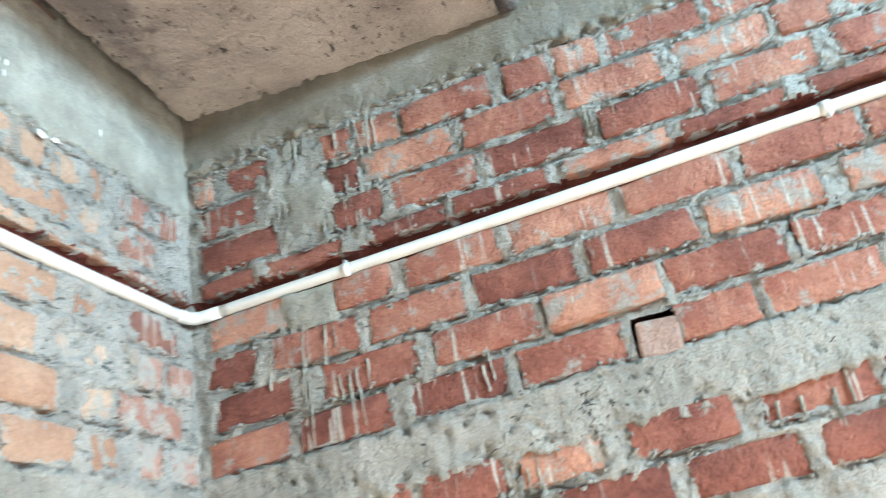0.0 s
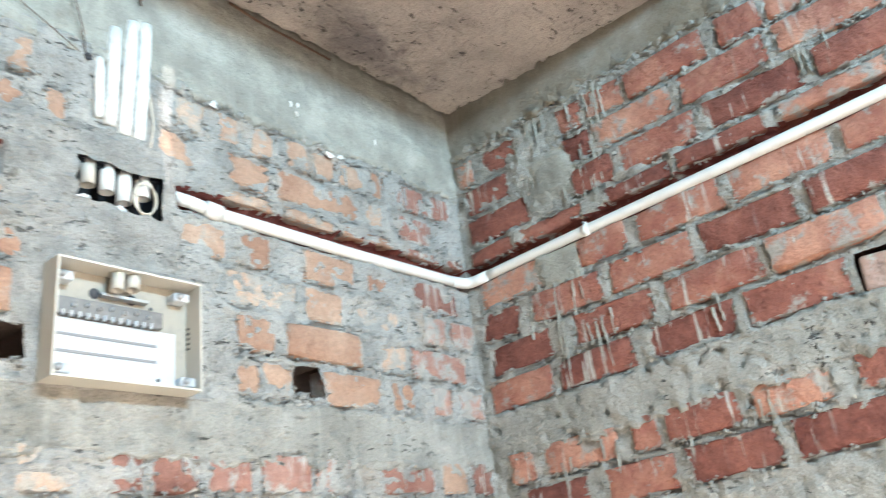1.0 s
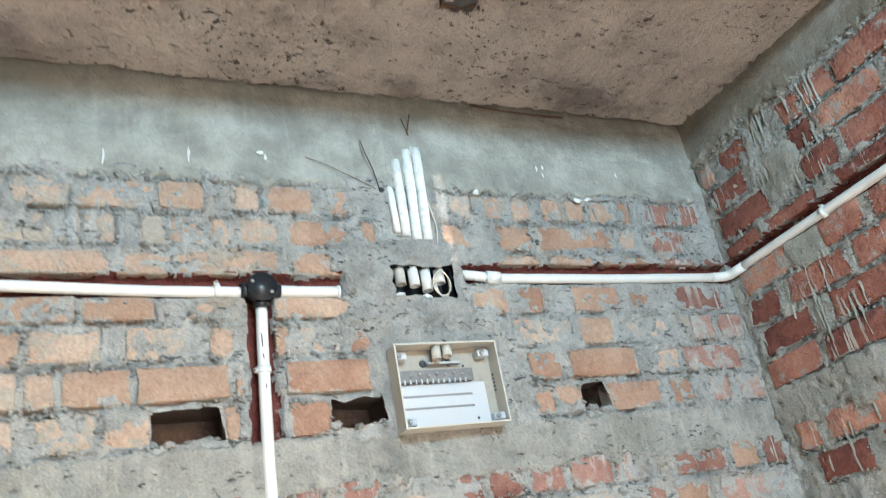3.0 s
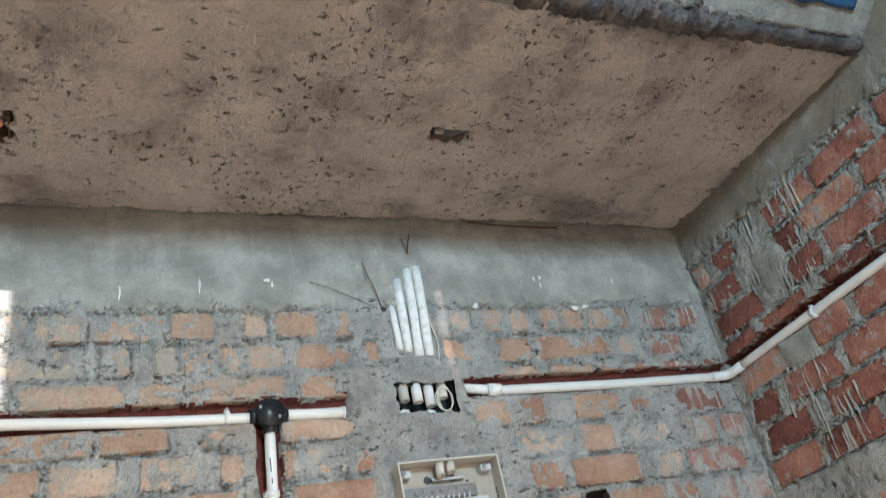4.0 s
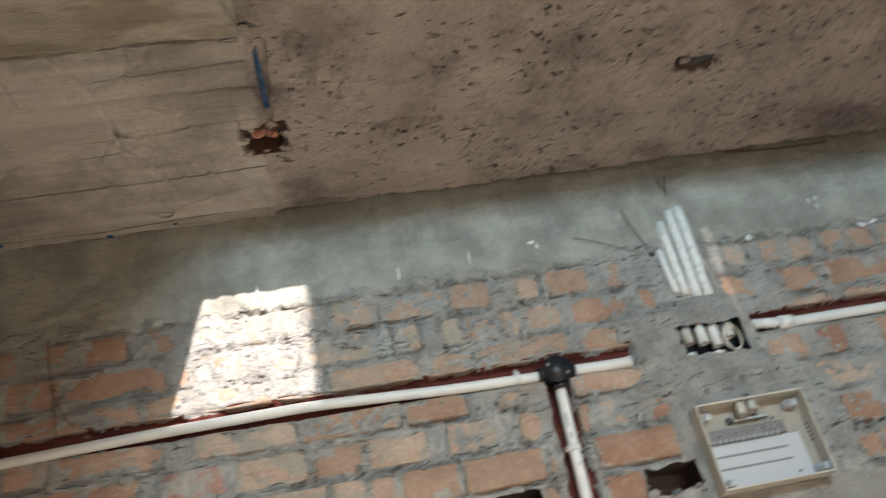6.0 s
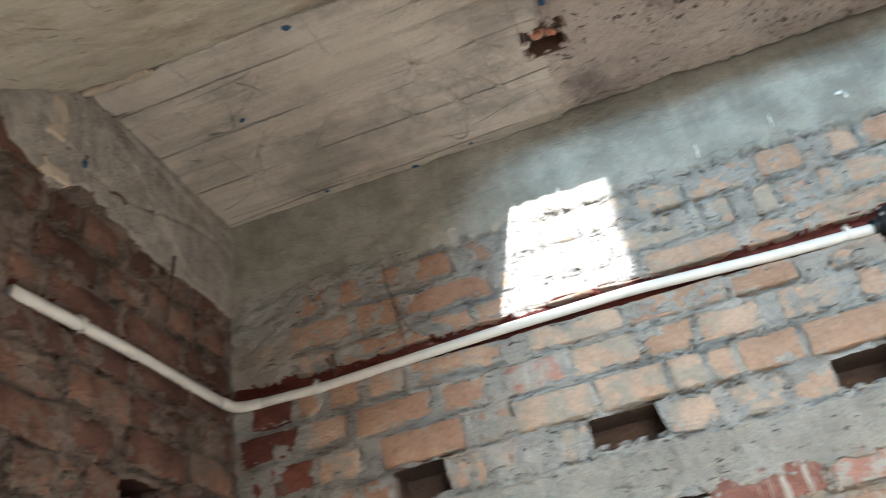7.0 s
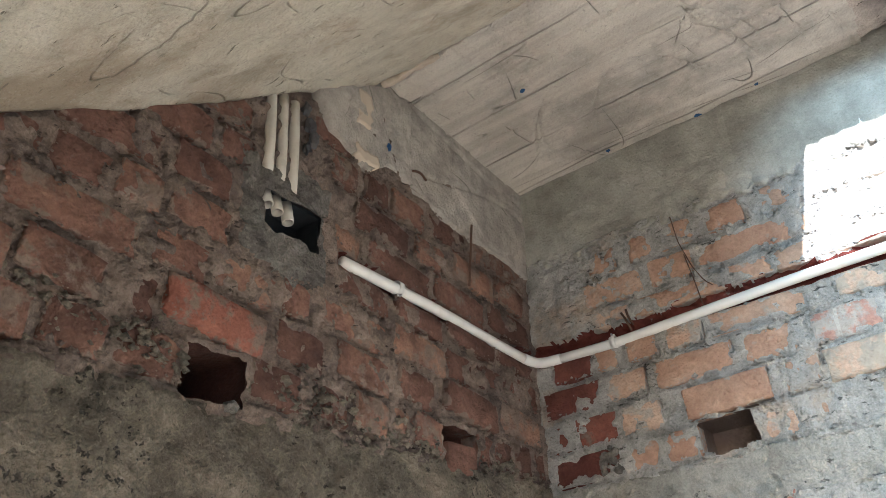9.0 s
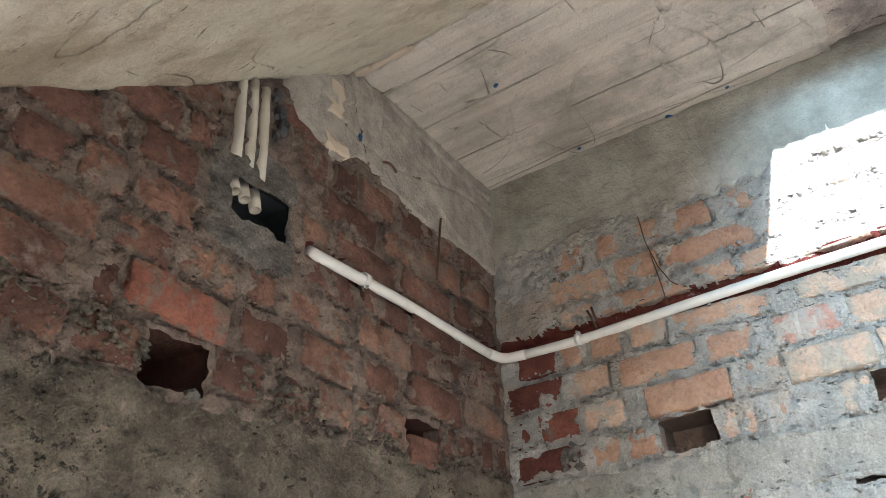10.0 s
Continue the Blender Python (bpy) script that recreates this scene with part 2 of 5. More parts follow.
SMOOTH = grainy("board_marked_concrete", (0.49, 0.45, 0.40), (0.605, 0.56, 0.505), (0.70, 0.655, 0.60), scale=3.0, grain=0.22, rough=0.85, stain=(0.34, 0.315, 0.285), stain_at=0.52, flecks=0.5, relief=0.7, scratches=0.75, boards=0.165)
FLAKING = grainy("flaking_concrete", (0.33, 0.30, 0.27), (0.435, 0.40, 0.36), (0.54, 0.50, 0.45), scale=6.0, grain=0.25, rough=0.85, stain=(0.26, 0.24, 0.215), stain_at=0.50, flecks=0.5, relief=0.7, scratches=0.9)
CREAM_FLAKE = plain("cream_cement_skin", (0.52, 0.44, 0.35), 0.85, dirt=0.5, dirt_color=(0.40, 0.33, 0.26), scale=28)
SOFFIT = grainy("soffit_plaster", (0.46, 0.415, 0.335), (0.63, 0.58, 0.48), (0.74, 0.69, 0.59), scale=5.0, grain=0.3, rough=0.85, stain=(0.36, 0.29, 0.21), stain_at=0.49, flecks=0.5, relief=1.0, scratches=0.4, dash=(15, 75, 75), dash_at=0.35)
PALE = grainy("pale_shutter_concrete", (0.20, 0.19, 0.165), (0.32, 0.305, 0.27), (0.47, 0.45, 0.41), scale=8.0, grain=0.5)
PVC = plain("white_pvc", (0.70, 0.695, 0.67), 0.38, dirt=0.22)
PVC_LIMED = plain("lime_splashed_pvc", (0.78, 0.78, 0.75), 0.7, dirt=0.7, dirt_color=(0.45, 0.45, 0.43), scale=55)
PVC_DUSTY = plain("dusty_pvc", (0.49, 0.46, 0.405), 0.55, dirt=0.6, dirt_color=(0.33, 0.29, 0.23), scale=40)
BLACK = plain("black_plastic", (0.015, 0.018, 0.022), 0.32, dirt=0.25, dirt_color=(0.09, 0.09, 0.09))
CREAM_INSIDE = plain("dull_cream_metal", (0.34, 0.315, 0.265), 0.5, dirt=0.5, dirt_color=(0.22, 0.21, 0.19), scale=60)
CREAM = plain("cream_metal", (0.52, 0.49, 0.43), 0.45, dirt=0.3, dirt_color=(0.5, 0.46, 0.39))
WHITE = plain("white_plate", (0.48, 0.51, 0.54), 0.4, dirt=0.12)
STEEL = plain("zinc_steel", (0.42, 0.42, 0.42), 0.45, metal=0.7, dirt=0.4, dirt_color=(0.2, 0.19, 0.18))
RUST = plain("rusty_steel", (0.11, 0.06, 0.04), 0.85, dirt=0.5, dirt_color=(0.05, 0.035, 0.03))
DARK_STEEL = plain("dark_zinc", (0.17, 0.165, 0.16), 0.55, metal=0.4, dirt=0.5, dirt_color=(0.30, 0.29, 0.28), scale=70)
GREY_SLOT = plain("grey_slot", (0.22, 0.22, 0.225), 0.6, dirt=0.2)
SLOT = plain("dark_slot", (0.06, 0.06, 0.065), 0.7, dirt=0.1)
WIRE = plain("cream_wire", (0.66, 0.60, 0.50), 0.5)
BLUE = plain("blue_print", (0.014, 0.075, 0.19), 0.7, dirt=0.4, dirt_color=(0.22, 0.25, 0.27), scale=45)
PAPER = plain("cream_paper", (0.50, 0.46, 0.38), 0.8, dirt=0.6, dirt_color=(0.30, 0.28, 0.24), scale=30)
PINK = plain("salmon_plastic", (0.62, 0.30, 0.22), 0.5, dirt=0.4)
# Unseen floor and wall bases: pale and warm so that they bounce light up.
FLOOR = grainy("dusty_sand_floor", (0.56, 0.49, 0.39), (0.66, 0.58, 0.47), (0.72, 0.64, 0.53), scale=3, grain=0.2, flecks=0.05, relief=0.1)
WARM_BOUNCE = grainy("warm_limewash", (0.70, 0.62, 0.51), (0.80, 0.72, 0.60), (0.84, 0.77, 0.66), scale=3, grain=0.2, flecks=0.05, relief=0.1)
# Unseen stairwell walls: kept dark so that they bounce little light.
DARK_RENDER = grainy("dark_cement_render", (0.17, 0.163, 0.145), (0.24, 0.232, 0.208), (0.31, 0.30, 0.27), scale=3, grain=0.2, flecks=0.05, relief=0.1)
PLAIN_WALL = grainy("plain_cement_render", (0.30, 0.29, 0.26), (0.40, 0.39, 0.35), (0.48, 0.47, 0.43), scale=3, grain=0.2, flecks=0.05, relief=0.1)


# ---- mesh helpers ----
def vnoise(u, v, freq, seed):
    """Smooth value noise in -1..1 on arrays."""
    x, y = np.asarray(u) * freq + seed * 17.31, np.asarray(v) * freq + seed * 9.77
    xi, yi = np.floor(x), np.floor(y)
    fx, fy = x - xi, y - yi
    fx, fy = fx * fx * (3 - 2 * fx), fy * fy * (3 - 2 * fy)

    def h(a, b):
        q = np.sin(a * 127.1 + b * 311.7 + seed * 74.7) * 43758.5453
        return (q - np.floor(q)) * 2 - 1
    return (h(xi, yi) * (1 - fx) + h(xi + 1, yi) * fx) * (1 - fy) + (h(xi, yi + 1) * (1 - fx) + h(xi + 1, yi + 1) * fx) * fy


def fbm(u, v, freq, seed, octaves=3):
    return sum(vnoise(u, v, freq * 2 ** k, seed + k) * 0.5 ** k for k in range(octaves))


def mesh_object(name, verts, faces, mats, indices=None, smooth=True, parent=None):
    me = bpy.data.meshes.new(name)
    me.from_pydata([tuple(p) for p in verts], [], [tuple(int(i) for i in f) for f in faces])
    for m in (mats if isinstance(mats, (list, tuple)) else [mats]):
        me.materials.append(m)
    if indices is not None:
        me.polygons.foreach_set("material_index", np.asarray(indices, dtype=np.int32))
    me.polygons.foreach_set("use_smooth", [smooth] * len(me.polygons))
    me.update()
    ob = new(name, me)
    ob.parent = parent
    return ob


def part(name, bm, material, parent, label="", smooth=True):
    bmesh.ops.recalc_face_normals(bm, faces=bm.faces)
    me = bpy.data.meshes.new(name)
    bm.to_mesh(me)
    bm.free()
    me.materials.append(material)
    me.polygons.foreach_set("use_smooth", [smooth] * len(me.polygons))
    ob = new(name, me)
    ob.parent = parent
    return tagged(ob, label)


def empty(name, label, category, group="", kind="", place=None):
    ob = new(name)
    ob.empty_display_size = 0.02
    if place:
        ob.matrix_world = place
    return tagged(ob, label, category, group, kind)


def add_box(bm, lo, hi, bevel=0.0, m=None):
    made = bmesh.ops.create_cube(bm, size=1)["verts"]
    size = [b - a for a, b in zip(lo, hi)]
    mid = [(a + b) / 2 for a, b in zip(lo, hi)]
    bmesh.ops.transform(bm, matrix=Matrix.Translation(mid) @ Matrix.Diagonal((*size, 1)), verts=made)
    if bevel:
        edges = list({e for v in made for e in v.link_edges})
        made = [v for v in bmesh.ops.bevel(bm, geom=edges, offset=bevel, segments=2, profile=0.5, affect='EDGES')["verts"]] or made
    if m is not None:
        bmesh.ops.transform(bm, matrix=m, verts=[v for v in made if v.is_valid])
    return bm


def add_tube(bm, points, radius, sides=14, hollow=0.0, wobble=0.0, seed=0):
    """A tube along points, with round ends left open when hollow, else capped."""
    rnd = random.Random(seed)
    pts = [Vector(p) for p in points]
    rings = []
    up = Vector((0.31, 0.17, 0.94))
    loops = [(radius, 1)] + ([(radius - hollow, -1)] if hollow else [])
    for r, _ in loops:
        loop = []
        for i, p in enumerate(pts):
            d = (pts[min(i + 1, len(pts) - 1)] - pts[max(i - 1, 0)]).normalized()
            a = d.cross(up).normalized()
            b = d.cross(a)
            loop.append([bm.verts.new(p + (a * math.cos(t) + b * math.sin(t)) * (r * (1 + wobble * rnd.uniform(-1, 1)))) for t in (2 * math.pi * k / sides for k in range(sides))])
        rings.append(loop)
    for loop in rings:
        for r0, r1 in zip(loop, loop[1:]):
            for k in range(sides):
                bm.faces.new((r0[k], r0[(k + 1) % sides], r1[(k + 1) % sides], r1[k]))
    if hollow:
        for end in (0, -1):
            for k in range(sides):
                bm.faces.new((rings[0][end][k], rings[0][end][(k + 1) % sides], rings[1][end][(k + 1) % sides], rings[1][end][k]))
    else:
        for end in (0, -1):
            bm.faces.new(rings[0][end])
    return bm


def smooth_path(points, step=0.03, bend=0.05):
    """Points with rounded corners, evenly resampled."""
    pts = [Vector(p) for p in points]
    out = [pts[0]]
    for a, b, c in zip(pts, pts[1:], pts[2:]):
        r = min(bend, (b - a).length / 2.2, (c - b).length / 2.2)
        p, q = b + (a - b).normalized() * r, b + (c - b).normalized() * r
        out += [p.lerp(b, t).lerp(b.lerp(q, t), t) for t in (0, 0.2, 0.4, 0.6, 0.8, 1.0)]
    out.append(pts[-1])
    dense = [out[0]]
    for a, b in zip(out, out[1:]):
        n = max(1, int((b - a).length / step))
        dense += [a.lerp(b, k / n) for k in range(1, n + 1)]
    return dense


# ---- the three seen walls: u along the wall from its seen corner, v up, h out into the room ----
class Wall:
    def __init__(self, name, put, length, base, rise, course, label):
        self.put, self.length, self.base, self.rise, self.course = put, length, base, rise, course
        self.name, self.label = name, label
        self.bricks, self.holes, self.blank, self.chases, self.covered = [], [], [], [], []

    def z(self, k, u):
        return self.base + self.rise * u + k * self.course


NORTH = Wall("wall_north", lambda u, v, h: (-u, -h, v), -XC, 1.973, 0.0, 0.0865, "rough orange brick wall smeared with grey mortar")
EAST = Wall("wall_east", lambda u, v, h: (-h, -u, v), 3.0, 1.984, 0.04, 0.088, "red brick wall with grey mortar joints and drips")
WEST = Wall("wall_west", lambda u, v, h: (XC + h, -u, v), 3.0, 1.997, -0.065, 0.0865, "brown brick wall with crumbling mortar")


def lay(wall, k, spans):
    """Bricks of course k, from u0 to u1 each."""
    wall.bricks += [(k, u0, u1, True) for u0, u1 in spans]


lay(EAST, 0, [(.03, .206), (.23, .427), (.465, .663), (.689, .885), (.987, 1.127), (1.142, 1.343)])
lay(EAST, 1, [(.047, .222), (.294, .497), (.531, .742), (.76, .976), (.993, 1.205), (1.227, 1.42)])
lay(EAST, 2, [(.033, .147), (.186, .378), (.408, .609), (.634, .836), (.863, 1.069), (1.091, 1.298), (1.345, 1.55)])
lay(EAST, 3, [(.045, .227), (.339, .465), (.497, .697), (.722, .93), (.955, 1.161), (1.185, 1.397)])
lay(EAST, 4, [(.031, .163), (.185, .372), (.439, .602), (.623, .821), (.863, 1.072), (1.101, 1.301), (1.346, 1.55)])
lay(EAST, 5, [(.036, .225), (.362, .474), (.494, .684), (.712, .921), (.954, 1.156), (1.182, 1.383), (1.419, 1.6)])
lay(EAST, 6, [(.042, .179), (.443, .646), (.675, .874), (.898, 1.097), (1.131, 1.319)])
lay(EAST, 7, [(.02, .075), (.107, .218), (.437, .534), (.549, .75), (.785, .882), (1.004, 1.206)])
lay(EAST, -2, [(.055, .12), (.15, .34), (.38, .44), (.46, .62), (.649, .805), (.852, 1.033), (1.079, 1.271)])
lay(EAST, -3, [(.09, .25), (.30, .46), (.49, .68), (.71, .90), (.933, 1.124), (1.151, 1.33)])
lay(NORTH, 0, [(.012, .097), (.125, .194), (.254, .328), (.358, .523), (.60, .674), (.68, .732), (1.24, 1.324), (1.43, 1.458), (1.60, 1.683), (1.836, 1.931), (2.105, 2.16), (2.245, 2.30), (2.32, 2.41), (2.545, 2.62), (2.633, 2.719)])
lay(NORTH, 1, [(.059, .25), (.27, .36), (.417, .617), (.646, .73), (1.144, 1.325), (1.446, 1.62), (1.77, 1.82), (1.916, 2.06), (2.259, 2.335), (2.368, 2.557), (2.617, 2.717)])
lay(NORTH, 2, [(.012, .092), (.12, .192), (.271, .44), (.462, .561), (.588, .75), (1.118, 1.176), (1.19, 1.296), (1.43, 1.479), (1.53, 1.64), (1.688, 1.816), (2.113, 2.253), (2.294, 2.409), (2.428, 2.614), (2.643, 2.747)])
lay(NORTH, 3, [(.062, .231), (.297, .39), (.418, .557), (.645, .73), (.753, .86), (1.139, 1.335), (1.43, 1.519), (1.585, 1.721), (2.243, 2.464), (2.481, 2.569), (2.599, 2.673), (2.703, 2.757)])
lay(NORTH, 4, [(.012, .077), (.096, .239), (.277, .438), (.464, .601), (.633, .758), (1.173, 1.285), (1.32, 1.535), (2.21, 2.285), (2.293, 2.39), (2.405, 2.638), (2.65, 2.751)])
lay(NORTH, 5, [(.066, .108), (.129, .242), (.295, .356), (.384, .616), (.641, .746), (.82, .904), (1.072, 1.11), (1.147, 1.288), (1.422, 1.458), (1.483, 1.545), (1.557, 1.605), (1.659, 1.712), (2.178, 2.216), (2.233, 2.458), (2.468, 2.578), (2.603, 2.76)])
lay(NORTH, 6, [(.042, .116), (.291, .329), (.451, .584), (.616, .682), (.715, .762), (.80, .86), (1.133, 1.176), (1.225, 1.329), (1.348, 1.406), (1.473, 1.567), (2.212, 2.275), (2.324, 2.413), (2.44, 2.534), (2.56, 2.622), (2.662, 2.736)])
lay(NORTH, -2, [(.012, .085), (.107, .194), (.222, .384), (.469, .556), (.572, .684), (.706, .795), (.816, .90), (.918, .98), (1.033, 1.117), (1.155, 1.242), (1.282, 1.334)])
lay(NORTH, -3, [(.037, .26), (.29, .41), (.436, .484), (.563, .73), (.758, .843), (.875, .943), (.991, 1.065), (1.098, 1.177)])
lay(WEST, 0, [(.012, .063), (.091, .143), (.167, .235), (.248, .305), (.442, .53), (.547, .60), (.615, .705), (.72, .809), (.84, .95), (1.088, 1.19), (1.21, 1.30), (1.32, 1.40)])
lay(WEST, 1, [(.03, .20), (.23, .42), (.459, .575), (.608, .752), (.788, .90), (.935, 1.125), (1.14, 1.22), (1.23, 1.35)])
lay(WEST, 2, [(.02, .14), (.161, .292), (.304, .40), (.413, .586), (.61, .80), (.828, .893), (.911, 1.035), (1.058, 1.165), (1.187, 1.392)])
lay(WEST, 3, [(.03, .19), (.21, .40), (.42, .58), (.603, .756), (1.022, 1.14), (1.158, 1.235), (1.25, 1.34)])
lay(WEST, 4, [(.03, .21), (.24, .43), (.46, .66), (.69, .76), (1.03, 1.144), (1.17, 1.36)])
lay(WEST, 5, [(.05, .17), (.19, .36), (.39, .50), (.53, .70), (.985, 1.056), (1.08, 1.22)])
lay(WEST, 6, [(.30, .44), (.47, .58), (.596, .672), (.70, .78), (.99, 1.10)])
lay(WEST, 7, [(.709, .831), (.97, 1.04)])

# putlog holes, one brick high
NORTH.holes = [(1.90, 2.18, 1.846, 1.857), (.528, .598, 1.985, 2.052), (1.115, 1.235, 1.99, 2.05), (1.462, 1.597, 1.985, 2.05), (1.945, 2.095, 1.985, 2.058), (2.415, 2.54, 1.975, 2.058)]
WEST.holes = [(.965, 1.074, 1.918, 2.002), (.312, .436, 1.940, 2.042)]
# recess of the junction boxes
NORTH_BOX = (.893, 1.052, 2.282, 2.362)
WEST_BOX = (.815, .955, 2.27, 2.352)
# chases cut for the conduits: line from (u, v) to (u, v), reach below and above it
NORTH.chases = [((-.02, 2.335), (.86, 2.332), .010, .040), ((1.17, 2.300), (XC * -1, 2.312), .010, .040), ((1.370, 2.29), (1.382, 1.6), .030, .027)]
EAST.chases = [((-.02, 2.338), (3.0, 2.462), .011, .038)]
WEST.chases = [((-.02, 2.312), (.76, 2.288), .011, .024)]
# where fresh cement or plaster covers the bricks
NORTH.blank = [(.80, 1.13, 1.93, 2.42), (.87, 1.05, 2.40, 2.75), (2.77, 2.93, 2.30, 2.60)]
EAST.blank = [(.24, .36, 2.44, 2.74), (.895, .985, 2.0, 2.12), (.23, .335, 2.245, 2.335)]
WEST.blank = [(.79, 1.01, 2.17, 2.75), (0.0, .30, 2.585, 2.9)]


NORTH.covered = [(1.872, 1.960), (2.605, 2.70)]
EAST.covered = [(1.885, 1.972), (2.715, 2.85)]
WEST.covered = [(1.715, 1.970)]
EAST.holes = [(.905, .988, 2.014, 2.092)]


def overlaps(wall, u0, u1, v0, v1, slack=0.0):
    boxes = wall.holes + wall.blank
    return any(u0 < b[1] - slack and u1 > b[0] + slack and v0 < b[3] - slack and v1 > b[2] + slack for b in boxes)


def fill(wall, courses, end, seed):
    """Bricks for the stretches of each course not laid yet."""
    rnd = random.Random(seed)
    for k in courses:
        taken = sorted((b[1], b[2]) for b in wall.bricks if b[0] == k)
        u = 0.02 + rnd.random() * 0.05
        while u < end:
            size = rnd.choice((0.215, 0.205, 0.105, 0.15))
            nxt = next((a for a in taken if a[1] > u), None)
            if nxt and nxt[0] - u < 0.075:
                u = nxt[1] + 0.014
                continue
            u1 = min(u + size, end, nxt[0] - 0.014 if nxt else end)
            v = wall.z(k, (u + u1) / 2)
            if u1 - u > 0.05 and not overlaps(wall, u, u1, v, v + 0.07, 0.012):
                wall.bricks.append((k, u, u1, False))
            u = u1 + 0.016


fill(NORTH, (-3, -2, 0, 1, 2, 3, 4, 5, 6), 2.91, 3)
fill(EAST, (-3, -2, 0, 1, 2, 3, 4, 5, 6, 7), 1.75, 5)
fill(WEST, (0, 1, 2, 3, 4, 5, 6), 1.75, 8)


def chase_at(wall, u, v):
    """Depth factor 0..1 of the chases on arrays, with rough edges."""
    depth = np.zeros_like(u)
    for (u0, v0), (u1, v1), below, above in wall.chases:
        if abs(u1 - u0) > abs(v1 - v0):
            line = v0 + (u - u0) * (v1 - v0) / (u1 - u0)
            rag = fbm(u, v, 24, 31) * 0.008
            inside = np.clip(np.minimum(v - line + below, line + above + rag - v) / 0.007 + 0.5, 0, 1) * ((u > min(u0, u1)) & (u < max(u0, u1)))
        else:
            line = u0 + (v - v0) * (u1 - u0) / (v1 - v0)
            rag = fbm(u, v, 24, 37) * 0.007
            inside = np.clip(np.minimum(u - line + below + rag, line + above + rag - u) / 0.007 + 0.5, 0, 1) * ((v > min(v0, v1)) & (v < max(v0, v1)))
        depth = np.maximum(depth, inside * 1.0)
    return depth


def brick_rect(wall, b):
    """The brick's rectangle after the chases have cut it, or None."""
    k, u0, u1, _ = b
    mid = (u0 + u1) / 2
    v0 = wall.z(k, mid) + 0.006
    v1 = v0 + wall.course - 0.013
    for (cu0, cv0), (cu1, cv1), below, above in wall.chases:
        if abs(cu1 - cu0) > abs(cv1 - cv0):
            if not (cu0 < mid < cu1):
                continue
            line = cv0 + (mid - cu0) * (cv1 - cv0) / (cu1 - cu0)
            lo, hi = line - below, line + above
            if v0 < hi and v1 > lo:
                if v1 - hi > lo - v0:
                    v0 = hi
                else:
                    v1 = lo
        else:
            lo, hi = min(cu0, cu1) - below, max(cu0, cu1) + above
            if u0 < hi and u1 > lo and v1 < cv0 + 0.05:
                if u1 - hi > lo - u0:
                    u0 = hi
                else:
                    u1 = lo
    return (u0, u1, v0, v1) if u1 - u0 > 0.02 and v1 - v0 > 0.014 else None


